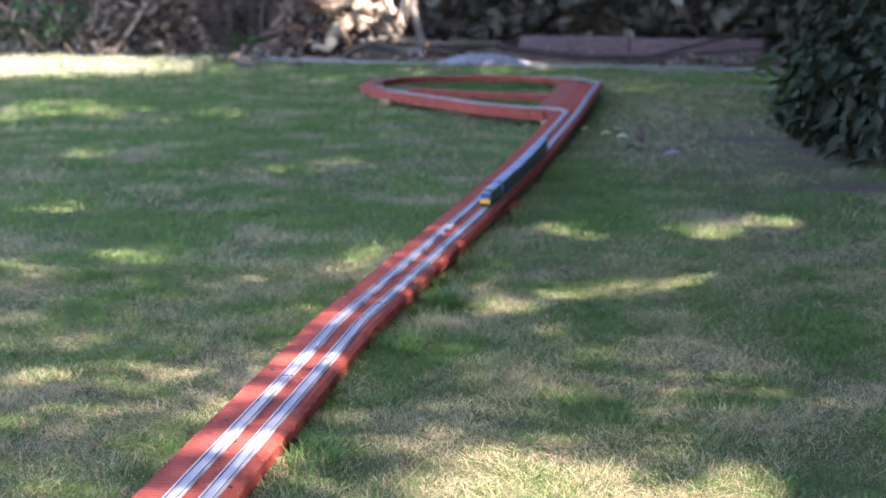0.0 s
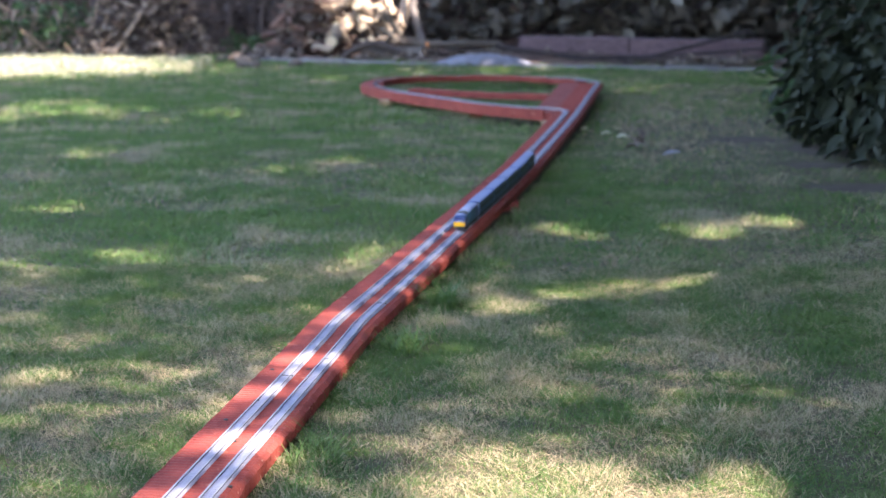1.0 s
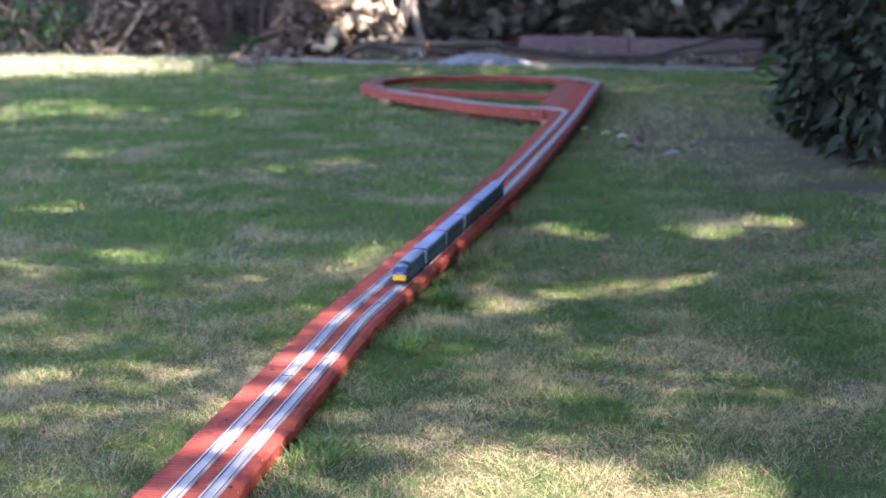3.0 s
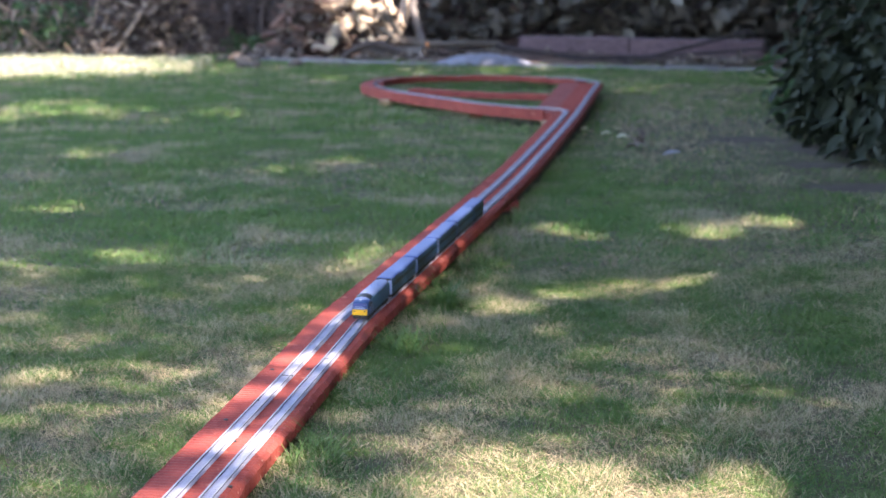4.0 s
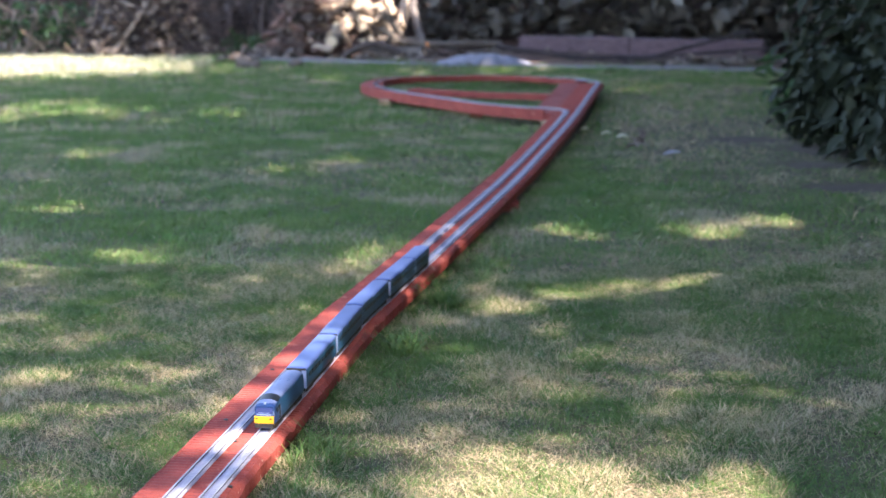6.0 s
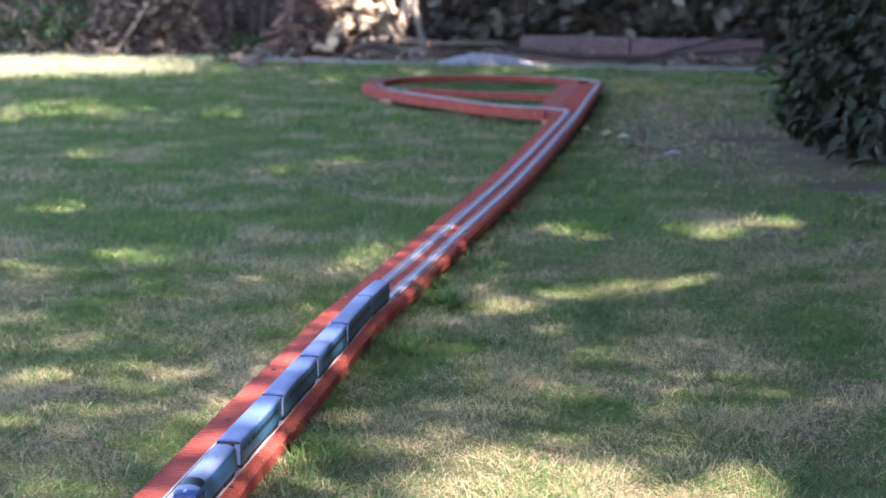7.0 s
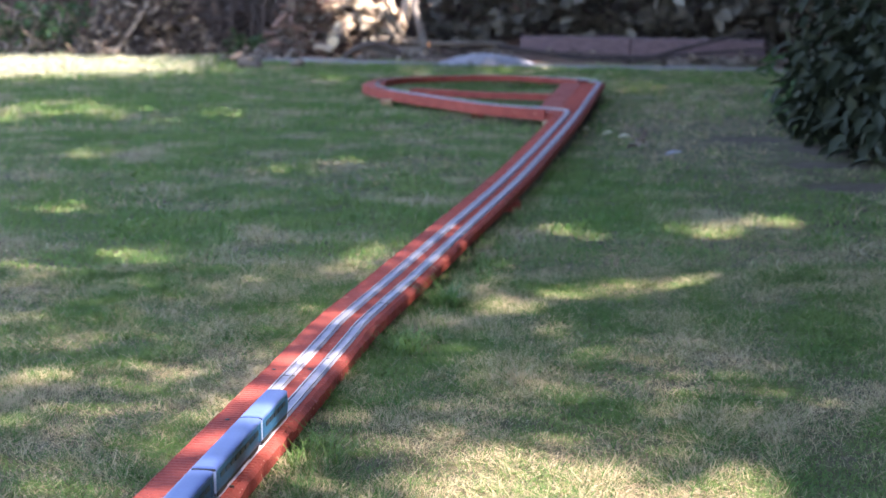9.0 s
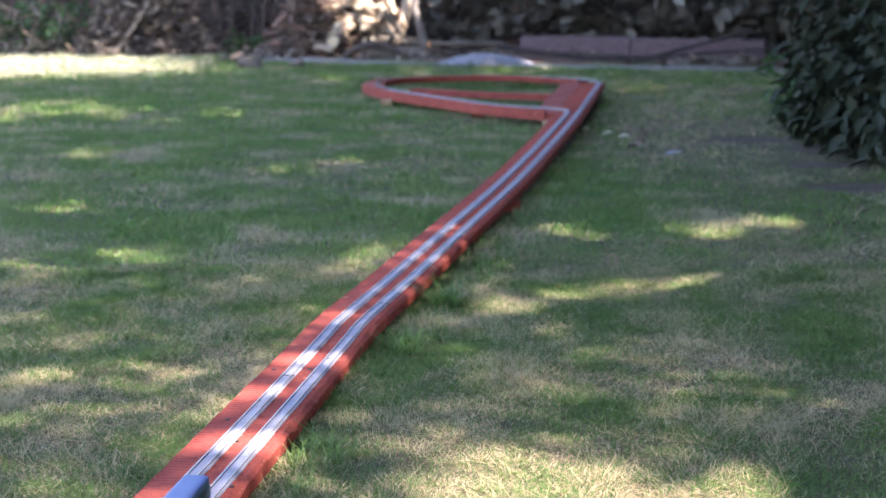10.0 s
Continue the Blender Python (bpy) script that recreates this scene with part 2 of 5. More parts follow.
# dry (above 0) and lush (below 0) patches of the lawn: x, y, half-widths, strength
# some straw patches repeat sun patches, putting part of that light into colour
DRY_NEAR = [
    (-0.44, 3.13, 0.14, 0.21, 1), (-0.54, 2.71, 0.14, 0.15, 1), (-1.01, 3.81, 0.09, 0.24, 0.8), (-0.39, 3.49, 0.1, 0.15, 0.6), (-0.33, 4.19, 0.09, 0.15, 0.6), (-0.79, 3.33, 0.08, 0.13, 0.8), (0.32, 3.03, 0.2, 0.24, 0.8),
    # straw at (0.64, 2.8) is kept faint, to darken the shaded side
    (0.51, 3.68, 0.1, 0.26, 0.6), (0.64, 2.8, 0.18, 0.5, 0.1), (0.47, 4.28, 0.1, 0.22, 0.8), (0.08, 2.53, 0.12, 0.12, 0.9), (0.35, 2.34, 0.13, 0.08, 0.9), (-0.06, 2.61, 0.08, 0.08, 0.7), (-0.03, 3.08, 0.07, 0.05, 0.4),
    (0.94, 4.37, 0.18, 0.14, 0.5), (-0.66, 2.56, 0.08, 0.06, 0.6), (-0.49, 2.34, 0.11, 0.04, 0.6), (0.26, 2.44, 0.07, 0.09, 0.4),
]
DRY_FAR = [
    (1.22, 8.5, 0.47, 1.91, 0.6), (1.37, 6.98, 0.29, 1.53, 0.5), (-3.07, 12.36, 0.85, 1.42, 0.8), (0.73, 6.23, 0.22, 0.68, 0.3), (-0.12, 6.58, 0.08, 0.41, 0.8), (-0.35, 6.06, 0.15, 0.32, 0.7), (0.97, 7.43, 0.23, 0.67, 0.8),
    (-0.72, 6.4, 0.13, 0.21, 0.6), (-1.59, 6.23, 0.15, 0.51, 0.5), (0.19, 8.21, 0.26, 0.34, 0.7), (0.04, 6.4, 0.13, 0.36, 0.5), (-0.91, 5.42, 0.23, 0.13, 0.5), (0.74, 4.56, 0.1, 0.2, 0.4), (1.86, 9.91, 0.41, 0.58, 0.7),
]
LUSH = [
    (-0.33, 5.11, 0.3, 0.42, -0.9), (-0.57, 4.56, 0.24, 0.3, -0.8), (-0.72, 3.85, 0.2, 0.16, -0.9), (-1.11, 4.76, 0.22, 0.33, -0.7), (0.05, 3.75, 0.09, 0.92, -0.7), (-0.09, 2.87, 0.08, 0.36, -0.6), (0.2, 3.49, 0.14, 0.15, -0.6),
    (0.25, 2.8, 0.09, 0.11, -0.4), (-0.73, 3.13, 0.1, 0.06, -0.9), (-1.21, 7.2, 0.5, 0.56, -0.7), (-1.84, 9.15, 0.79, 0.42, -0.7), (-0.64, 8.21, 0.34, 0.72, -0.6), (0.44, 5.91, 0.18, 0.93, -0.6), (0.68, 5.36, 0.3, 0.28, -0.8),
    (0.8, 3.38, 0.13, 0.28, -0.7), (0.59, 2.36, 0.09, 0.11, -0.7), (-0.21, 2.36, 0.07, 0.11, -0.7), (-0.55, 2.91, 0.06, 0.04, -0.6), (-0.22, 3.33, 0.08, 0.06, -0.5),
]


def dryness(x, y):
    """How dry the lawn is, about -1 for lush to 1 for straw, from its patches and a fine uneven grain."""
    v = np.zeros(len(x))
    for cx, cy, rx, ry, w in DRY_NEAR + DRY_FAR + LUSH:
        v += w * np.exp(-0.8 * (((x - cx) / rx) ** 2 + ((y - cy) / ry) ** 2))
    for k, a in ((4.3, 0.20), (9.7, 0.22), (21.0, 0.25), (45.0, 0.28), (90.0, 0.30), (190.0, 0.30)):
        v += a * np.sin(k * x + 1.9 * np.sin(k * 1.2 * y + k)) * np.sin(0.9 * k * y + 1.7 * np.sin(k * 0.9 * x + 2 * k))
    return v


def build_soil_patches():
    for k, (x, y, rx, ry) in enumerate(((1.56, 5.80, 0.40, 0.16), (1.50, 6.38, 0.27, 0.15), (1.36, 7.30, 0.27, 0.17), (1.62, 6.9, 0.25, 0.34))):
        bm = bmesh.new()
        c = bm.verts.new((x, y, float(ground_z(x, y)) + 0.006))
        ring = []
        for i in range(40):
            a = 2 * math.pi * i / 40
            r = 1 + 0.6 * noise.noise(Vector((math.cos(a) * 2, math.sin(a) * 2, k * 5.0))) + 0.35 * noise.noise(Vector((math.cos(a) * 6, math.sin(a) * 6, k * 3.0)))
            px, py = x + rx * r * math.cos(a), y + ry * r * math.sin(a)
            ring.append(bm.verts.new((px, py, float(ground_z(px, py)) - 0.004)))
        for i in range(40):
            bm.faces.new((c, ring[i], ring[(i + 1) % 40]))
        tagged(part("bare_soil", bm, M_DIRT, smooth=True), "bare dark brown soil showing through the lawn", "soil", kind="structure")


def blades(name, n, y0, y1, height, width, mat, seed, half=0.30, xr=None, bend=0.6, keep=None):
    rng = np.random.default_rng(seed)
    y = y0 + (y1 - y0) * rng.random(n)
    if xr is None:
        y = np.sqrt(y0 ** 2 + (y1 ** 2 - y0 ** 2) * rng.random(n))
        x = (rng.random(n) * 2 - 1) * (half * y + 0.05)
    else:
        x = xr[0] + (xr[1] - xr[0]) * rng.random(n)
    ok = np.ones(n, bool)
    c = np.interp(y, DECK.p[:, 1], DECK.p[:, 0])
    ok &= (np.abs(x - c + 0.004) > 0.067) | (y > 9.6)
    for bx, by, rx, ry in BARE:
        ok &= ((x - bx) / rx) ** 2 + ((y - by) / ry) ** 2 > 0.5 + rng.random(n)
    # thin lawn near the bush; thinned past the shadow edge too, painting shade darker
    share = np.clip((np.hypot(x - 2.8, y - 6.95) - 0.9) / 1.6, 0.35, 1.0)
    share = np.where((x > 0.56 + 0.09 * (y - 2.4)) & (y < 4.6), 0.75, share)
    share = np.where((x > 0.95 - 0.12 * (y - 4.6)) & (y >= 4.6) & (y < 7.6), np.minimum(share, 0.65), share)
    ok &= rng.random(n) < share
    clump = np.sin(x * 9.1 + 1.3 * np.sin(y * 7)) * np.sin(y * 8.3 + 1.7 * np.sin(x * 5)) + 0.6 * np.sin(x * 31 + y * 17) * np.sin(y * 29 - x * 13) + 0.9 * np.sin(x * 150 + 2 * np.sin(y * 97)) * np.sin(y * 140 + 2 * np.sin(x * 113))
    if keep is not None:
        ok &= keep(x, y, rng)
    x, y, clump = x[ok], y[ok], clump[ok]
    n = len(x)
    z = ground_z(x, y) - 0.003
    h = height * (0.35 + 0.85 * rng.random(n)) * (1 + 0.45 * np.maximum(clump, -0.8))
    a, lean = rng.random(n) * 2 * np.pi, bend * h * (0.2 + 1.1 * rng.random(n))
    f = rng.random(n) * 2 * np.pi
    wx, wy = np.cos(f) * width * 0.5, np.sin(f) * width * 0.5
    lx, ly = np.cos(a) * lean, np.sin(a) * lean
    v = np.empty((n, 4, 3), np.float32)
    v[:, 0] = np.stack([x - wx, y - wy, z], 1)
    v[:, 1] = np.stack([x + wx, y + wy, z], 1)
    tip = h / np.sqrt(1 + (lean / h) ** 2) * 1.1
    v[:, 2] = np.stack([x + wx * 0.8 + lx * 0.55, y + wy * 0.8 + ly * 0.55, z + tip * 0.58], 1)
    v[:, 3] = np.stack([x - wx * 0.2 + lx, y - wy * 0.2 + ly, z + tip], 1)
    return soup(name, v.reshape(-1, 3), np.arange(4 * n).reshape(-1, 4), mat)


def worn(x, y, rng):
    """Worn places of the farther lawn."""
    dry = np.exp(-((x - 1.15) / 0.4) ** 2 - ((y - 8.0) / 1.6) ** 2) * 0.4
    return rng.random(len(x)) < np.clip(0.10 + 0.70 * (dryness(x, y) + dry), 0.01, 0.95)


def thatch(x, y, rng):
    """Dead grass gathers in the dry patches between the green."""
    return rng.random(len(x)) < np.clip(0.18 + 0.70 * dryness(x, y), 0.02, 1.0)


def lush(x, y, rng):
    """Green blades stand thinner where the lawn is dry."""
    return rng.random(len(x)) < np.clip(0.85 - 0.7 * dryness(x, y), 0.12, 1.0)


def build_lawn():
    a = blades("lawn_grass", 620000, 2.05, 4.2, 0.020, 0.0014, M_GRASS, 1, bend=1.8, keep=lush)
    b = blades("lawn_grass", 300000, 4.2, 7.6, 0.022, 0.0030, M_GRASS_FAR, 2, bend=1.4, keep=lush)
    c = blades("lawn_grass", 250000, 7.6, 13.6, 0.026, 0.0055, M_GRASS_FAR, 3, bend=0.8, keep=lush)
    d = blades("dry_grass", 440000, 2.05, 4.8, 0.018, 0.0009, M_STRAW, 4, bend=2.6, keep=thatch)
    f = blades("lawn_grass", 90000, -2.5, 13.4, 0.032, 0.012, M_GRASS_FAR, 8, xr=(-5.5, 4.5),
               keep=lambda x, y, rng: (np.abs(x) > 0.285 * y + 0.05) | (y < 2.1))
    tagged(f, "short mown green lawn with dry yellowish patches", "grass")
    # near-white blades paint the sun patch of the far corner
    e = blades("dry_grass", 60000, 10.9, 13.3, 0.034, 0.008, M_PALE_LIT, 7, xr=(-4.2, -1.5), bend=1.5,
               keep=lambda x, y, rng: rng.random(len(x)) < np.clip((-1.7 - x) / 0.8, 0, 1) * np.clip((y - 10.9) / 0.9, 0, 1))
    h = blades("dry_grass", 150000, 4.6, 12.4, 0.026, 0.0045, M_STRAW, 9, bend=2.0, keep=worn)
    tagged(h, "straw-coloured dead grass in worn lawn patches", "grass")
    tagged(e, "dry grass at the far corner, sunlight put into its pale colour", "grass")
    for o in (a, b, c):
        tagged(o, "short mown green lawn with dry yellowish patches", "grass")
    tagged(d, "straw-coloured dead grass lying in the lawn", "grass")


# ---------------------------------------------------------------- deck and tracks
def board(s0, s1, line, width, shift=0.0, thick=DECK_T, top=DECK_Z, pitch=0.011, rng=None, chips=0.0, grooved=True):
    """A board across the line, with fine grooves across it, worn edges and a chamfer."""
    bm = bmesh.new()
    rings = []
    n = max(2, int((s1 - s0) / pitch * (4 if grooved else 1)))
    for i in range(n + 1):
        s = s0 + (s1 - s0) * i / n
        dz = 0.0
        if grooved:
            dz = -0.0045 if i % 4 in (2, 3) else 0.0
        if i in (0, n):
            dz = -0.003
        w0, w1 = -width / 2 + shift, width / 2 + shift
        w0 += 0.0005 * math.sin(s * 61) + rng.uniform(-0.0006, 0.0006)
        w1 += 0.0009 * noise.noise(Vector((s * 14, 1.5, 0))) + rng.uniform(-0.0008, 0.0008)
        ch = 0.002 + max(0.0, noise.noise(Vector((s * 31, 7.5, 0))) - 0.15) * chips * 1.3 + rng.uniform(0, 0.0012)
        e = min(0.006, width * 0.1)
        pts = [(w0 + 0.002, -thick), (w0, -0.004), (w0 + e * 0.6, -0.0005), (w0 + e, dz), (w1 - 2 * e, dz), (w1 - e - ch * 0.5, -0.001), (w1, -0.005 - ch), (w1 - 0.002, -thick)]
        ring = []
        for w, z in pts:
            p = line.at(s, w)
            ring.append((p[0], p[1], top + z))
        rings.append(ring)
    loft(bm, rings)
    bmesh.ops.recalc_face_normals(bm, faces=bm.faces)
    return bm


LOOP = Line([(0.560, 7.86), (0.40, 8.02), (0.215, 8.22), (-0.03, 8.60), (-0.26, 8.98), (-0.395, 9.36), (-0.41, 9.70), (-0.29, 9.98), (0.0, 10.14),
             (0.30, 10.18), (0.60, 10.06), (0.83, 9.86)])


def build_deck():
    rng = random.Random(4)
    deck = tagged(new("track_deck"), "long red-painted timber deck carrying two model tracks over the lawn", "deck")
    cuts = [DECK.s_at_y(y) for y in (0.5, 1.0, 1.5, 2.0, 2.46, 2.88, 3.44, 3.80, 4.07, 4.56, 5.05, 5.6, 6.2, 6.8, 7.35, 7.95, 8.5, 9.05, 9.72)]
    for i, (a, b) in enumerate(zip(cuts, cuts[1:])):
        far = a > DECK.s_at_y(6.1)
        part("board", board(a + 0.0018, b - 0.0018, DECK, DECK_W + rng.uniform(-0.001, 0.001), rng.uniform(-0.0012, 0.0012) - 0.0035,
                            rng=rng, chips=0.009, pitch=0.013 if not far else 0.022), M_DECK, deck)
    # wedge where the loop leaves
    bm = bmesh.new()
    box(bm, -0.085, 0.05, -0.8, 0.8, -0.03, 0.0, 0.003)
    bm.transform(pose(0.66, 8.87, DECK_Z - 0.003, 0, 0, -8.5))
    part("side_board", bm, M_DECK, deck)
    # loop boards
    n = 16
    for i in range(n):
        a, b = LOOP.length * i / n, LOOP.length * (i + 1) / n
        part("loop_board", board(a + 0.001, b - 0.001, LOOP, 0.115, rng=rng, thick=0.044 if i < 8 else 0.032, pitch=0.03, grooved=False), M_DECK, deck)
    # raised rim along the inside of the far side
    for i in range(8):
        a, b = LOOP.length * (0.50 + 0.055 * i), LOOP.length * (0.50 + 0.055 * (i + 1))
        part("rim", board(a + 0.001, b - 0.001, LOOP, 0.010, 0.0635, rng=rng, thick=0.030, top=DECK_Z + 0.007, pitch=0.03, grooved=False), M_DECK, deck)
    for i in range(9):
        a, b = LOOP.length * (0.012 + 0.055 * i), LOOP.length * (0.012 + 0.055 * (i + 1))
        part("rim", board(a + 0.001, b - 0.001, LOOP, 0.010, -0.0635, rng=rng, thick=0.050, top=DECK_Z + 0.010, pitch=0.03, grooved=False), M_DECK, deck)
    # screws and chipped edges
    for x, y in ((-0.317, 2.951), (-0.251, 2.951), (-0.32, 2.272), (-0.309, 2.277), (-0.36, 2.62), (-0.33, 2.50)):
        part("screw", cyl(bmesh.new(), (x, y, DECK_Z - 0.004), (x, y, DECK_Z + 0.0008), 0.0036, n=10), M_BLACK, deck)
    for k in range(34):
        s = DECK.s_at_y(rng.choice((2.30, 2.42, 2.75, 2.79, 2.82, 2.95, 3.0, 3.30, 3.34, 3.18)) + rng.uniform(-0.03, 0.03))
        e = DECK.at(s, DECK_W / 2 - 0.0035 + rng.uniform(-0.004, 0.0015))
        bm = bmesh.new()
        bmesh.ops.create_icosphere(bm, subdivisions=1, radius=rng.uniform(0.001, 0.0026))
        for v in bm.verts:
            v.co = Vector((v.co.x * 0.35, v.co.y * rng.uniform(1.0, 2.2), v.co.z * 0.8)) * rng.uniform(0.8, 1.2)
        bm.transform(Matrix.Translation((e[0], e[1], DECK_Z - rng.uniform(0.001, 0.018))))
        part("chip" if k % 5 else "moss", bm, M_WORN if k % 5 else M_WEED, deck, "bare splintered wood" if k % 5 else "yellow-green moss on the edge")
    # inner brace
    brace = Line([(0.62, 8.82), (0.2, 8.98), (-0.18, 9.22)])
    for i in range(3):
        a, b = brace.length * i / 3, brace.length * (i + 1) / 3
        part("brace_board", board(a + 0.001, b - 0.001, brace, 0.07, rng=rng, thick=0.034, top=DECK_Z + 0.002, pitch=0.03, grooved=False), M_DECK, deck)
    # legs under the boards
    for x, y, m in ((0.215, 5.24, M_DECK), (0.42, 6.72, M_DECK), (0.50, 7.72, M_POST), (-0.315, 8.86, M_POST), (0.17, 8.34, M_DECK),
                    (-0.36, 9.6, M_DECK), (0.83, 9.45, M_DECK), (0.02, 4.55, M_DECK), (0.70, 8.4, M_DECK)):
        g = float(ground_z(x, y))
        bm = box(bmesh.new(), x - 0.035, x + 0.03, y - 0.035, y + 0.035, g - 0.05, DECK_Z - 0.03, 0.004)
        part("leg", bm, m, deck, "bare pale wood leg" if m is M_POST else "")


def build_track(name, line, s0, s1, off0, off1, blend=None, joints=(), bed=None, label="grey model railway track with nickel rails on the red deck"):
    """Bed, sleepers and two rails along a line, at a side shift that may glide from off0 to off1."""
    thing = tagged(new(name), label, "track", "model tracks on the deck")

    def spot(s, w):
        u = 0 if blend is None else min(1, max(0, (s - blend[0]) / (blend[1] - blend[0])))
        o = off0 + (off1 - off0) * (u * u * (3 - 2 * u))
        return line.at(s, o + w)
    z = DECK_Z

    def strip(profile, step=0.04):
        bm = bmesh.new()
        n = int((s1 - s0) / step) + 1
        rings = []
        for i in range(n + 1):
            s = s0 + (s1 - s0) * i / n
            ring = []
            for w, h in profile:
                p = spot(s, w)
                ring.append((p[0], p[1], z + h))
            rings.append(ring)
        loft(bm, rings)
        bmesh.ops.recalc_face_normals(bm, faces=bm.faces)
        return bm
    part("track_bed", strip([(-0.0134, 0.0004), (-0.0122, 0.0026), (0.0122, 0.0026), (0.0134, 0.0004)]), bed or M_BALLAST, thing)
    v, f, s, pitch = [], [], s0 + 0.003, 0.0075
    while s < s1 - 0.004:
        c, d = spot(s, 0), line.way(s)
        nrm = np.array([d[1], -d[0]])
        base = len(v)
        for h in (0.002, 0.0034):
            for a, b in ((-1, -1), (1, -1), (1, 1), (-1, 1)):
                p = c + nrm * a * 0.0124 + d * b * 0.0021
                v.append((p[0], p[1], z + h))
        f += [(base + 4, base + 5, base + 6, base + 7), (base, base + 1, base + 5, base + 4), (base + 1, base + 2, base + 6, base + 5),
              (base + 2, base + 3, base + 7, base + 6), (base + 3, base, base + 4, base + 7)]
        s += pitch
    sl = soup("sleeper_strip", v, f, bed or M_SLEEPER)
    sl.parent = thing
    for side in (-1, 1):
        c = side * 0.0084
        part("rail", strip([(c - 0.0010, 0.003), (c - 0.0006, 0.0051), (c + 0.0006, 0.0051), (c + 0.0010, 0.003)]), M_WEB, thing)
        part("railhead", strip([(c - 0.0008, 0.0049), (c - 0.0008, 0.0058), (c + 0.0008, 0.0058), (c + 0.0008, 0.0049)]), M_RAIL, thing, "shiny worn nickel railhead")
    for s, wa, wb in joints:
        c, d = spot(s, (wa + wb) / 2), line.way(s)
        bm = box(bmesh.new(), wa - (wa + wb) / 2, wb - (wa + wb) / 2, -0.0011, 0.0011, 0.002, 0.0045, 0.0004)
        bm.transform(pose(c[0], c[1], z, 0, 0, math.degrees(math.atan2(d[1], d[0])) - 90))
        part("track_joint", bm, M_BLACK, thing, "dark gap at a track joint")
    return thing


def build_tracks():
    y0 = DECK.s_at_y(0.5)
    build_track("track", DECK, y0, DECK.s_at_y(7.78), OFF_L, OFF_L,
                joints=[(DECK.s_at_y(2.89), -0.014, 0.014), (DECK.s_at_y(2.72), -0.014, -0.004), (DECK.s_at_y(4.4), -0.014, 0.014)])
    build_track("track", DECK, y0, DECK.s_at_y(9.45), OFF_R, OFF_R, joints=[(DECK.s_at_y(3.52), -0.014, 0.014), (DECK.s_at_y(3.02), -0.014, 0.0)])
    curve = Line([tuple(DECK.at(DECK.s_at_y(7.78), OFF_L)), (0.585, 7.93), (0.50, 8.04), (0.36, 8.13), (0.225, 8.25), (-0.02, 8.63), (-0.245, 9.01),
                  (-0.375, 9.38), (-0.385, 9.69), (-0.27, 9.95), (0.0, 10.11), (0.30, 10.15), (0.60, 10.03), (0.83, 9.84), (0.905, 9.62),
                  tuple(DECK.at(DECK.s_at_y(9.45), OFF_R))])
    # the loop's far bend is laid with darker track
    run = [(s, curve.at(s, 0.0)) for s in np.linspace(0, curve.length, 400)]
    sa = next(s for s, p in run if p[0] < -0.30)
    sb = next(s for s, p in run if p[0] > 0.80 and p[1] > 9.5)
    build_track("track", curve, 0.0, sa, 0.0, 0.0)
    build_track("track", curve, sa + 0.002, sb - 0.002, 0.0, 0.0, bed=M_DARKBED, label="dark purplish model track on the loop's far bend")
    build_track("track", curve, sb, curve.length, 0.0, 0.0)


# ---------------------------------------------------------------- train: +y is forward, rail top at z = 0
def body_ring(y, w, z0, z1, crown, inset=0.0, lift=0.0):
    """Cross-section of a carriage: straight sides that tumble in, and a domed roof."""
    h = w / 2 - inset
    side = [(h * 0.97, z0), (h, z0 + 0.004), (h, z0 + (z1 - z0) * 0.62), (h * 0.965, z1)]
    roof = [(h * 0.965 * math.cos(a), z1 + crown * math.sin(a)) for a in (0.35, 0.75, 1.15)]
    right = side + roof
    return [(x, y, z + lift) for x, z in right] + [(0, y, z1 + crown + lift)] + [(-x, y, z + lift) for x, z in right[::-1]]


def build_bogie(thing, y, wheelbase):
    b = part("bogie", box(box(bmesh.new(), -0.0162, -0.0135, y - wheelbase / 2 - 0.008, y + wheelbase / 2 + 0.008, 0.0012, 0.0100, 0.0008),
                          0.0135, 0.0162, y - wheelbase / 2 - 0.008, y + wheelbase / 2 + 0.008, 0.0012, 0.0100, 0.0008), M_BLACK, thing)
    box_bm = box(bmesh.new(), -0.0134, 0.0134, y - 0.006, y + 0.006, 0.006, 0.012)
    part("bolster", box_bm, M_BLACK, b)
    for k in (-1, 1):
        bm = bmesh.new()
        for sx in (-1, 1):
            cyl(bm, (sx * 0.0076, y + k * wheelbase / 2, 0.0062), (sx * 0.0100, y + k * wheelbase / 2, 0.0062), 0.0062, n=16)
        cyl(bm, (-0.008, y + k * wheelbase / 2, 0.0062), (0.008, y + k * wheelbase / 2, 0.0062), 0.001, n=6)
        part("wheelset", bm, M_BLACK, b)


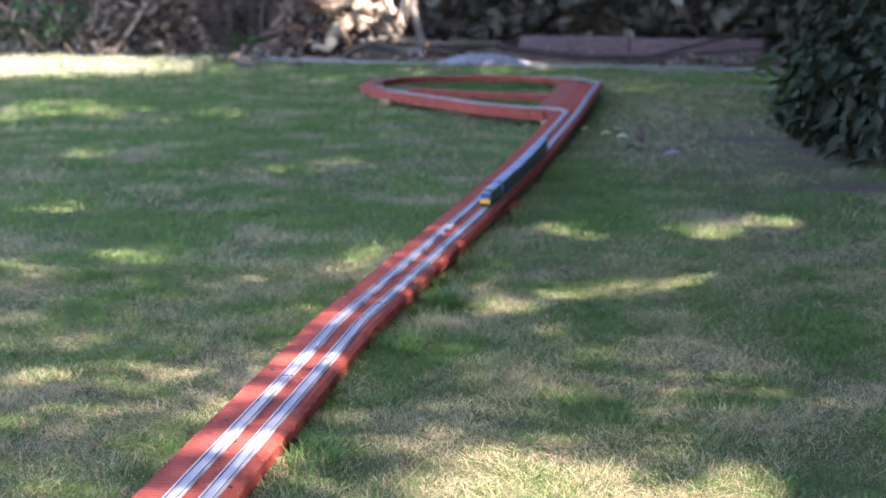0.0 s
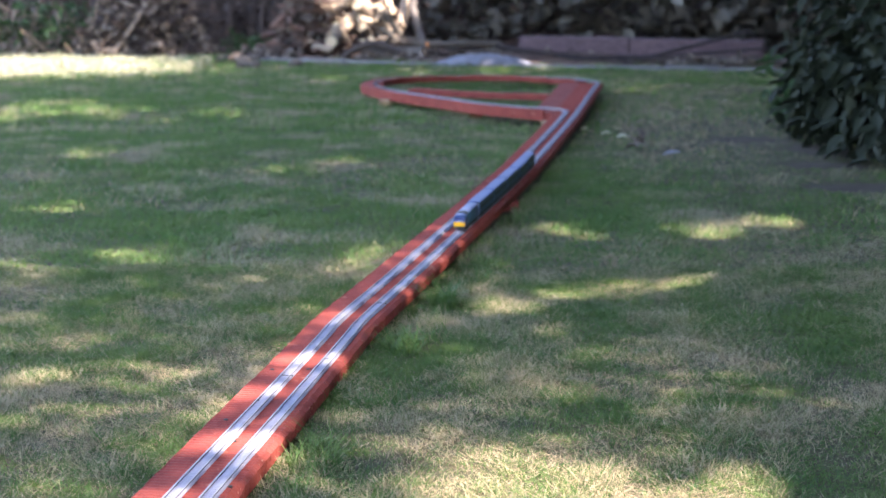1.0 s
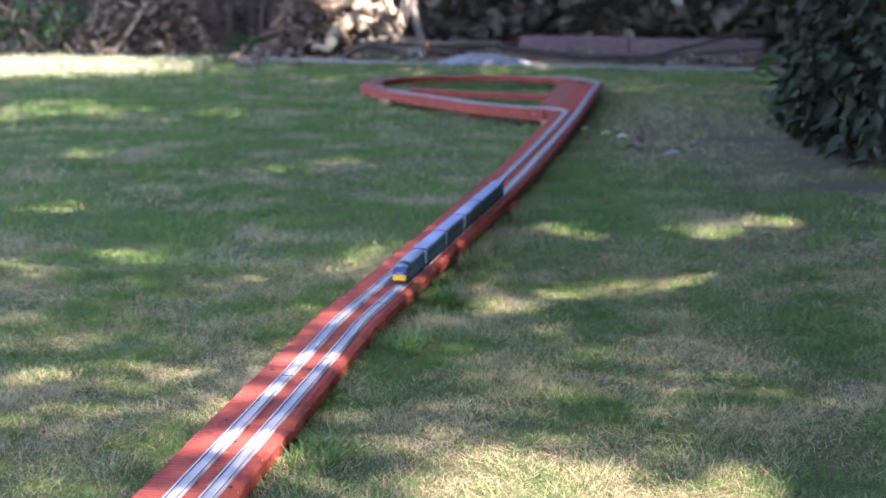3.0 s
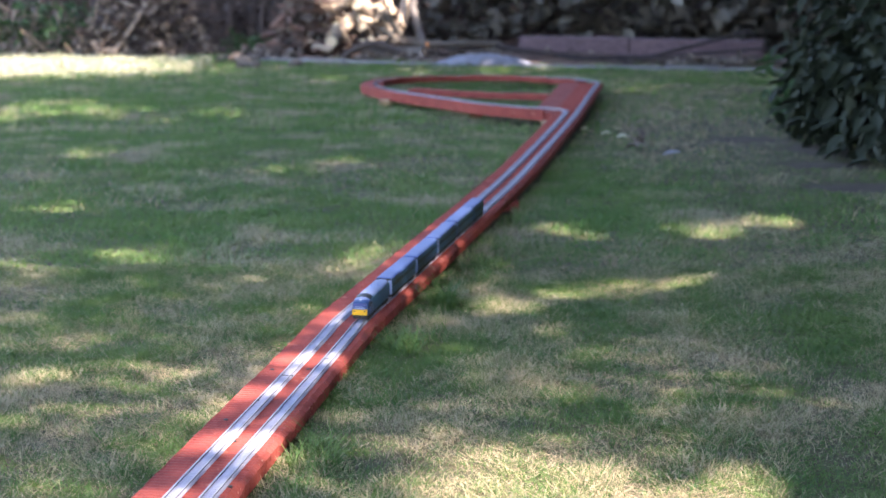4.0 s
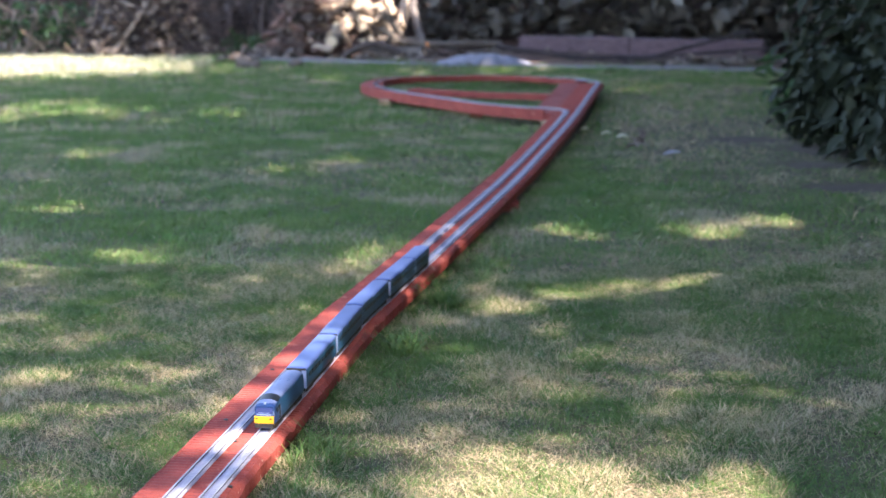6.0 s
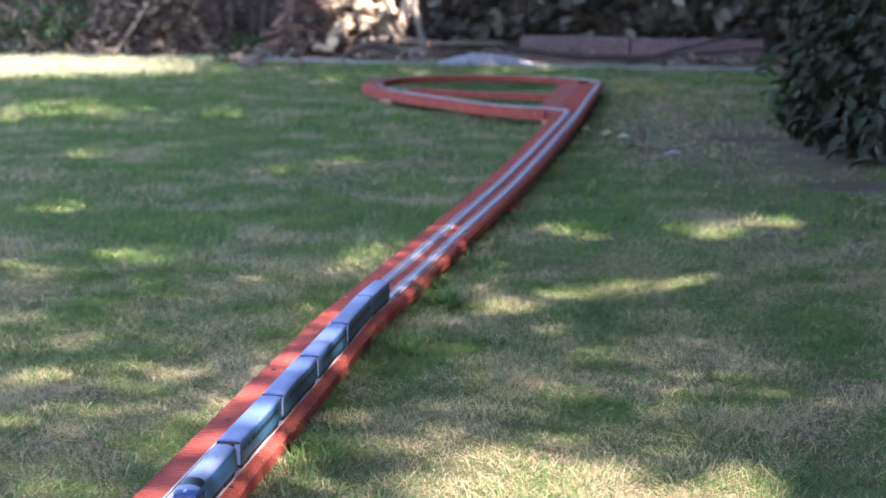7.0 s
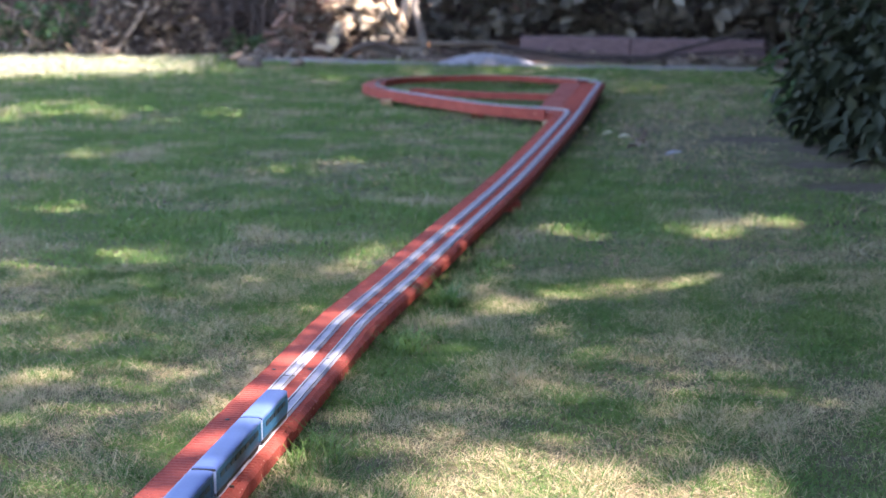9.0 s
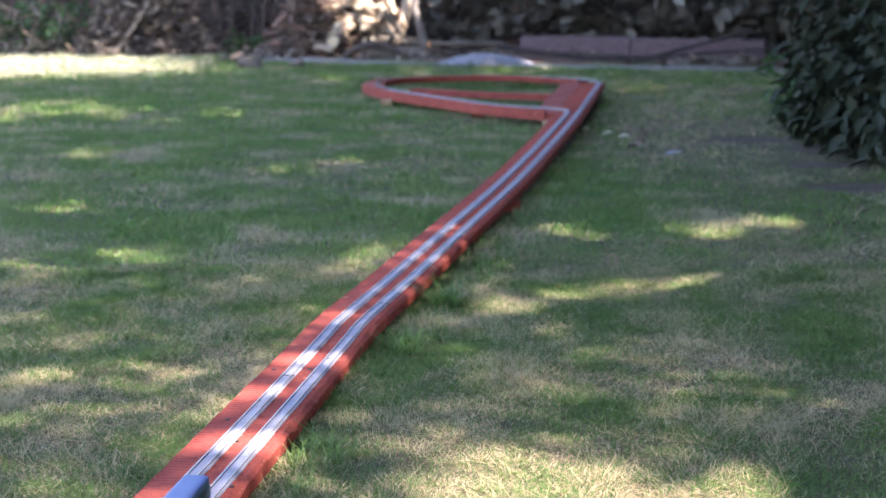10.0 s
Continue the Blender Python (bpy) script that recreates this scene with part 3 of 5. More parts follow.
def build_loco():
    L, W, Z0, Z1, CR = 0.205, 0.0360, 0.0110, 0.0405, 0.0080
    thing = tagged(new("model_locomotive"), "blue model diesel locomotive with yellow nose panel on the track", "locomotive")
    bm = bmesh.new()
    ys = [(-L / 2, 0.0022, -0.001), (-L / 2 + 0.003, 0.0, 0), (-L / 2 + 0.03, 0, 0), (L / 2 - 0.026, 0, -0.0020), (L / 2 - 0.010, 0.0006, -0.0025), (L / 2 - 0.004, 0.0022, -0.0038)]
    loft(bm, [body_ring(y, W, Z0, Z1 + dz, CR + dz, ins) for y, ins, dz in ys[:3] + [(L / 2 - 0.046, 0, 0), (L / 2 - 0.0262, 0, -0.0020)]])
    cab = bmesh.new()
    loft(cab, [body_ring(y, W, Z0, Z1 + dz, CR + dz, ins) for y, ins, dz in ys[3:]])
    bmesh.ops.recalc_face_normals(cab, faces=cab.faces)
    part("cab", cab, M_BLUE, thing, "dark blue driving cab")
    bmesh.ops.recalc_face_normals(bm, faces=bm.faces)
    body = part("body", bm, M_TEAL, thing, "teal-blue body side")
    # cab front leans back above the waist
    bm = bmesh.new()
    prof = [(Z0, 0.000), (0.0255, 0.0015), (0.034, -0.0025), (0.041, -0.0075)]
    rings = []
    for z, dy in prof:
        w = W / 2 - (0.0012 if z < 0.03 else 0.003 if z < 0.04 else 0.0065)
        rings.append([(-w, L / 2 - 0.012 , z), (-w, L / 2 - 0.0035 + dy, z), (-w * 0.6, L / 2 + dy, z), (w * 0.6, L / 2 + dy, z), (w, L / 2 - 0.0035 + dy, z), (w, L / 2 - 0.012, z)])
    loft(bm, rings)
    bmesh.ops.recalc_face_normals(bm, faces=bm.faces)
    part("cab_front", bm, M_BLUE, thing)
    nose = part("nose_panel", box(bmesh.new(), -0.0158, 0.0158, L / 2 - 0.003, L / 2 + 0.0024, 0.0120, 0.0242, 0.0012), M_YELLOW, thing, "bright yellow warning panel")
    bm = bmesh.new()
    loft(bm, [[(-w, L / 2 + d - 0.002, z), (-w, L / 2 + d, z), (w, L / 2 + d, z), (w, L / 2 + d - 0.002, z)] for w, d, z in ((0.0140, 0.0006, 0.0287), (0.0130, -0.0030, 0.0350), (0.0118, -0.0068, 0.0398))])
    bmesh.ops.recalc_face_normals(bm, faces=bm.faces)
    screen = part("windscreen", bm, M_SCREEN, thing, "wide dark raked windscreen, blue reflection put into its colour")
    part("wiper", box(bmesh.new(), -0.0090, 0.0090, L / 2 - 0.0002, L / 2 + 0.0012, 0.0290, 0.0298, 0.0002), M_WHITE, screen)
    part("waist_band", box(bmesh.new(), -0.0115, 0.0115, L / 2 - 0.004, L / 2 + 0.0014, 0.0250, 0.0277, 0.0004), M_WHITE, thing, "thin pale waist band")
    for sx in (-1, 1):
        part("marker_light", box(bmesh.new(), sx * 0.0115 - 0.0018, sx * 0.0115 + 0.0018, L / 2, L / 2 + 0.003, 0.0195, 0.0215, 0.0005), M_GLASSY, nose)
        part("buffer", cyl(cyl(bmesh.new(), (sx * 0.011, L / 2, 0.0105), (sx * 0.011, L / 2 + 0.004, 0.0105), 0.0012), (sx * 0.011, L / 2 + 0.004, 0.0105), (sx * 0.011, L / 2 + 0.005, 0.0105), 0.0026), M_BLACK, thing)
    part("headlamp", cyl(bmesh.new(), (0, L / 2 - 0.012, 0.0425), (0, L / 2 - 0.0065, 0.0425), 0.0018), M_LAMP, thing, "round pale headcode lamp")
    part("buffer_beam", box(bmesh.new(), -0.015, 0.015, L / 2 - 0.006, L / 2 + 0.0008, 0.0045, 0.0136, 0.0006), M_BLACK, thing)
    bm = bmesh.new()
    loft(bm, [[((W / 2 - 0.0012) * math.cos(a), y, Z1 + 0.0012 + (CR - 0.0004) * math.sin(a)) for a in np.linspace(0.25, math.pi - 0.25, 13)] for y in (-L / 2 + 0.006, L / 2 - 0.046)])
    bmesh.ops.recalc_face_normals(bm, faces=bm.faces)
    part("roof", bm, M_LROOF, thing, "pale grey-blue locomotive roof")
    for name, ya, yb, lift, m, text in (("roof_panel", L / 2 - 0.0455, L / 2 - 0.027, (0.0006, -0.0032), M_GLASSY, "dark sloped panel behind the cab"),
                                        ("cab_roof", L / 2 - 0.0265, L / 2 - 0.0095, (-0.0036, -0.0040), M_LROOF, "pale cab roof")):
        bm = bmesh.new()
        rings = []
        for y, q, up in ((ya, 1.0, lift[0]), ((ya + yb) / 2, 1.0, (lift[0] + lift[1]) / 2), (yb, 1.0 if name == "roof_panel" else 0.86, lift[1])):
            rings.append([((W / 2 - 0.0012) * q * math.cos(a), y, Z1 + 0.0012 + up - (1 - q) * 0.012 + (CR - 0.0004) * math.sin(a)) for a in np.linspace(0.25, math.pi - 0.25, 13)])
        loft(bm, rings)
        bmesh.ops.recalc_face_normals(bm, faces=bm.faces)
        part(name, bm, m, thing, text)
    # roof details
    fan = part("roof_fan", cyl(bmesh.new(), (0, -0.035, 0.0455), (0, -0.035, 0.0482), 0.0088, n=24), M_BLACK, thing, "round dark roof fan")
    for k in range(4):
        part("fan_bar", box(bmesh.new(), -0.008, 0.008, -0.041 + k * 0.004 - 0.0004, -0.041 + k * 0.004 + 0.0004, 0.0482, 0.0489), M_ROOF, fan)
    for y in (0.0, 0.022, -0.07):
        part("roof_hatch", box(bmesh.new(), -0.008, 0.008, y - 0.008, y + 0.008, 0.0455, 0.0478, 0.0006), M_BLUE, thing)
    for sx in (-1, 1):
        x = sx * W / 2
        part("cab_window", box(bmesh.new(), x - 0.0007, x + 0.0006, L / 2 - 0.024, L / 2 - 0.014, 0.0275, 0.0345, 0.0003), M_GLASSY, thing)
        part("cab_door", box(bmesh.new(), x - 0.0005, x + 0.0004, L / 2 - 0.036, L / 2 - 0.027, 0.0135, 0.0355, 0.0002), M_BLACK, thing)
        for k in (-1, 1):
            part("handrail", cyl(bmesh.new(), (x + sx * 0.0008, L / 2 - 0.0315 + k * 0.006, 0.016), (x + sx * 0.0008, L / 2 - 0.0315 + k * 0.006, 0.032), 0.0004, n=6), M_WHITE, thing)
    part("fuel_tank", box(bmesh.new(), -0.0160, 0.0160, -0.034, 0.034, 0.002, 0.012, 0.002), M_BLACK, thing)
    for y in (-0.068, 0.066):
        build_bogie(thing, y, 0.034)
    return thing


def shell(y, w, z1, crown, q=1.0, n=17):
    """A flat-topped roof arch with tight shoulders."""
    return [(w * q * math.copysign(abs(math.cos(a)) ** 0.52, math.cos(a)), y, z1 + crown * math.sin(a) ** 0.62) for a in np.linspace(0, math.pi, n)]


def build_coach(L, windows, label, van=False):
    """A boxy coach; the van ends in a sloped driving cab."""
    W, Z0, Z1, CR = 0.0360, 0.0100, 0.0432, 0.0062
    thing = tagged(new("model_coach" if not van else "model_van"), label, "coach" if not van else "van", "vehicles of the model train")
    bm = bmesh.new()
    h = W / 2

    def section(y, q=1.0, top=Z1):
        right = [(h * 0.96 * q, Z0), (h * q, Z0 + 0.005), (h * q, Z0 + 0.017), (h * 0.97 * q, top)]
        return [(-x, y, z) for x, z in right] + [(x, y, z) for x, z in right[::-1]]
    rear = -L / 2
    stations = [section(rear + 0.016), section(L / 2)] if van else [section(rear), section(L / 2)]
    loft(bm, stations)
    bmesh.ops.recalc_face_normals(bm, faces=bm.faces)
    part("body", bm, M_SIDE, thing)
    if van:
        bm = bmesh.new()
        low, mid, top = [], [], []
        for sx in (-1, 1):
            low += [(sx * h * 0.96, rear + 0.0158, Z0), (sx * h * 0.84, rear + 0.001, Z0)][::sx]
            mid += [(sx * h, rear + 0.0158, Z0 + 0.017), (sx * h * 0.86, rear, Z0 + 0.015)][::sx]
            top += [(sx * h * 0.965, rear + 0.0158, Z1 + 0.004), (sx * h * 0.80, rear + 0.0135, Z1 + 0.0035)][::sx]
        loft(bm, [low, mid, top])
        bmesh.ops.recalc_face_normals(bm, faces=bm.faces)
        part("driving_cab", bm, M_SIDE, thing, "sloped teal cab end")
    bm = bmesh.new()
    r0 = rear + 0.013 if van else rear - 0.0006
    loft(bm, [shell(y, h + 0.0003, Z1 - 0.0004, CR * k, q) for y, k, q in ((r0, 0.8, 0.95 if van else 0.99), (r0 + 0.004, 1.0, 1.0), (L / 2 - 0.003, 1.0, 1.0), (L / 2 + 0.0006, 0.85, 0.99))])
    bmesh.ops.recalc_face_normals(bm, faces=bm.faces)
    roof = part("roof", bm, M_ROOF, thing, "grey-blue flat-domed roof")
    for sx in (-1, 1):
        x = sx * (h + 0.0004)
        part("gutter", box(bmesh.new(), x - 0.0006, x + 0.0004, r0 + 0.004, L / 2 - 0.003, Z1 - 0.0018, Z1 - 0.0008, 0.0002), M_SIDE, roof)
        x = sx * h
        n = windows
        a, b = rear + (0.030 if van else 0.018), L / 2 - 0.018
        for k in range(n):
            y = a + (b - a) * (k + 0.5) / n
            part("window", box(bmesh.new(), x - 0.0008, x + 0.0002, y - (b - a) / n * 0.40, y + (b - a) / n * 0.40, 0.0270, 0.0350, 0.0003), M_GLASSY, thing)
        for y in ((L / 2 - 0.008,) if van else (rear + 0.008, L / 2 - 0.008)):
            door = part("coach_door", box(bmesh.new(), x - 0.0006, x + 0.0003, y - 0.0042, y + 0.0042, 0.0125, 0.0400, 0.0003), M_SIDE, thing)
            part("door_window", box(bmesh.new(), x - 0.0006, x + 0.0006, y - 0.0024, y + 0.0024, 0.0290, 0.0360, 0.0002), M_GLASSY, door)
    ends = (L / 2,) if van else (rear, L / 2)
    for y in ends:
        o = math.copysign(1, y)
        end = part("end_wall", box(bmesh.new(), -h + 0.0008, h - 0.0008, y - 0.0008, y + 0.0010, 0.0112, 0.0462, 0.0004), M_BLACK, thing, "dark coach end")
        for sx in (-1, 1):
            xa, xb = sorted((sx * (h - 0.0002), sx * (h - 0.0085)))
            part("corner_strip", box(bmesh.new(), xa, xb, y + o * 0.0004 - 0.0012, y + o * 0.0004 + 0.0012, 0.0112, 0.0425, 0.0004), M_WHITE, end, "pale grey corner strip")
        part("gangway", box(bmesh.new(), -0.0066, 0.0066, y + o * 0.0022 - 0.0030, y + o * 0.0022 + 0.0030, 0.013, 0.0440, 0.0008), M_BLACK, thing, "black corridor bellows")
    part("underframe", box(bmesh.new(), -0.0158, 0.0158, -L * 0.29, L * 0.29, 0.0025, 0.0104, 0.001), M_BLACK, thing)
    for y in (rear + 0.036, L / 2 - 0.036):
        build_bogie(thing, y, 0.032)
    return thing


TRAIN = []


def build_train():
    TRAIN.append((build_loco(), 0.106))
    coach = build_coach(0.249, 8, "teal-blue model passenger coach with grey domed roof")
    pos = 0.220
    for k in range(4):
        c = coach if k == 0 else copy_thing(coach, Matrix())
        TRAIN.append((c, pos + 0.131))
        pos += 0.262
    TRAIN.append((build_coach(0.174, 5, "short teal-blue model driving van with a sloped tail", van=True), pos + 0.088))


TRACK_R = Line([tuple(DECK.at(s, OFF_R)) for s in np.linspace(0, DECK.length, 60)])
FRONT = [(0.0, 4.85), (1.0, 4.445), (2.0, 4.05), (2.7, 3.79), (3.8, 3.405), (4.5, 3.14), (5.0, 2.945), (5.7, 2.652), (6.8, 2.178), (7.4, 1.926),
         (8.0, 1.66), (8.5, 1.428), (9.0, 1.193), (9.5, 0.965), (10.0, 0.75)]


def motions():
    ts, ds = [t for t, d in FRONT], [TRACK_R.s_at_y(d) for t, d in FRONT]
    cs = np.polyfit(ts, ds, 5)
    for thing, back in TRAIN:
        rows = []
        for i in range(41):
            t = i * 0.25
            s = float(np.polyval(cs, t)) + back
            a, b = TRACK_R.at(s - 0.07), TRACK_R.at(s + 0.07)
            d = Vector((a[0] - b[0], a[1] - b[1], 0)).normalized()
            m = Matrix(((d.y, d.x, 0, (a[0] + b[0]) / 2), (-d.x, d.y, 0, (a[1] + b[1]) / 2), (0, 0, 1, DECK_Z + 0.0059), (0, 0, 0, 1)))
            rows.append((t, m))
        walk(thing, rows)


# ---------------------------------------------------------------- plants and the back of the garden
def leaves(name, pos, size, mat, seed, normal=None, spread=1.0, aspect=0.5, droop=0.3, fold=True):
    """Pointed leaves at the given points, folded along the midrib or plain."""
    rng = np.random.default_rng(seed)
    n = len(pos)
    d = rng.normal(size=(n, 3)) * spread
    d[:, 2] = d[:, 2] * 0.5 - droop
    if normal is not None:
        d += normal
    d /= np.linalg.norm(d, axis=1, keepdims=True) + 1e-9
    up = rng.normal(size=(n, 3)) * 0.5 + np.array([0, 0, 1.0])
    side = np.cross(d, up)
    side /= np.linalg.norm(side, axis=1, keepdims=True) + 1e-9
    nrm = np.cross(side, d)
    L = (size * (0.6 + 0.7 * rng.random(n)))[:, None]
    w = L * aspect * 0.5
    if not fold:
        v = np.stack([pos - d * L * 0.4 + side * w, pos - d * L * 0.4 - side * w, pos + d * L * 0.6], 1)
        return soup(name, v.reshape(-1, 3), np.arange(3 * n).reshape(-1, 3), mat)
    v = np.empty((n, 6, 3))
    v[:, 0] = pos
    v[:, 1] = pos + d * L * 0.3 + side * w * 0.9 + nrm * w * 0.35
    v[:, 2] = pos + d * L * 0.7 + side * w * 0.75 + nrm * w * 0.25
    v[:, 3] = pos + d * L - nrm * L * 0.12
    v[:, 4] = pos + d * L * 0.7 - side * w * 0.75 + nrm * w * 0.25
    v[:, 5] = pos + d * L * 0.3 - side * w * 0.9 + nrm * w * 0.35
    k = np.arange(n)[:, None] * 6
    f = np.concatenate([k + np.array([0, 1, 2, 3]), k + np.array([0, 3, 4, 5])])
    return soup(name, v.reshape(-1, 3), f, mat)


def sticks(name, ends, mat, seed, sides=5, bends=3):
    """Crooked tapered sticks, each from (x0, y0, z0, x1, y1, z1, r)."""
    rng = np.random.default_rng(seed)
    ang = np.arange(sides) / sides * 2 * np.pi
    V, Fq, base = [], [], 0
    for e in ends:
        p, q, r = np.array(e[:3]), np.array(e[3:6]), e[6]
        d = q - p
        L = np.linalg.norm(d)
        d = d / L
        a = np.cross(d, [0.3, 0.1, 0.95])
        a /= np.linalg.norm(a) + 1e-9
        b = np.cross(d, a)
        for i in range(bends + 1):
            u = i / bends
            c = p + (q - p) * u + (rng.normal(size=3) * L * 0.035 if 0 < i < bends else 0)
            rr = r * (1 - 0.5 * u) * rng.uniform(0.9, 1.1)
            V.append(c + rr * (np.cos(ang)[:, None] * a + np.sin(ang)[:, None] * b))
        for i in range(bends):
            for j in range(sides):
                k = (j + 1) % sides
                Fq.append((base + i * sides + j, base + i * sides + k, base + (i + 1) * sides + k, base + (i + 1) * sides + j))
        base += (bends + 1) * sides
    return soup(name, np.concatenate(V), Fq, mat)


def heap(n, cx, cy, rx, ry, h, rng, length, radius, flat=0.35):
    """Ends of sticks tangled in a mound."""
    out = []
    for _ in range(n):
        a, u = rng.uniform(0, 2 * math.pi), math.sqrt(rng.random())
        x, y = cx + rx * u * math.cos(a), cy + ry * u * math.sin(a)
        z = float(ground_z(x, y)) + rng.random() * h * max(0.08, 1 - u * u)
        L, b = length * rng.uniform(0.4, 1.2), rng.uniform(0, 2 * math.pi)
        t = rng.uniform(-flat, flat * 1.6)
        d = (math.cos(b) * math.cos(t) * L / 2, math.sin(b) * math.cos(t) * L / 2, math.sin(t) * L / 2)
        g = float(ground_z(x, y)) + 0.005
        out.append((x - d[0], y - d[1], max(g, z - d[2]), x + d[0], y + d[1], max(g, z + d[2]), radius * rng.uniform(0.5, 1.5)))
    return out


def log(p0, p1, r, seed, bark=None, cut=None, label="weathered cut log lying on the woodpile", bend=0.0):
    """A log with knobbly bark and sawn ends."""
    rng = random.Random(seed)
    p0, p1 = Vector(p0), Vector(p1)
    d = (p1 - p0).normalized()
    a = d.cross(Vector((0.2, 0.1, 1))).normalized()
    b = d.cross(a)
    bm = bmesh.new()
    rings, n, m = [], 12, 7
    lump = [rng.uniform(0.9, 1.1) for _ in range(n)]
    for i in range(m):
        u = i / (m - 1)
        c = p0.lerp(p1, u) + Vector((0, 0, 1)) * bend * math.sin(u * math.pi)
        rr = r * (1 - 0.12 * u)
        rings.append([c + (a * math.cos(2 * math.pi * j / n) + b * math.sin(2 * math.pi * j / n)) * rr * lump[j] * rng.uniform(0.95, 1.05) for j in range(n)])
    loft(bm, rings, caps=False)
    bmesh.ops.recalc_face_normals(bm, faces=bm.faces)
    o = part("log", bm, bark or M_BARK, smooth=True)
    tagged(o, label, "log", "logs in the woodpile")
    for ring, s in ((rings[0], -1), (rings[-1], 1)):
        bm = bmesh.new()
        c = sum((Vector(p) for p in ring), Vector()) / n
        inner = [Vector(p) + d * s * 0.001 for p in ring]
        mid = bm.verts.new(c + d * s * 0.002)
        vs = [bm.verts.new(c + (p - c) * 0.96) for p in inner]
        for j in range(n):
            bm.faces.new((vs[j], vs[(j + 1) % n], mid))
        bmesh.ops.recalc_face_normals(bm, faces=bm.faces)
        part("sawn_end", bm, cut or M_CUT, o, "pale sawn end grain")
    return o


def kerb_xy(u):
    """The edge of the lawn, from u = 0 to 1."""
    x = -1.5 + 4.6 * u
    return x, 12.52 - 0.31 * (x + 1.0) + 0.05 * math.sin(3 * x)


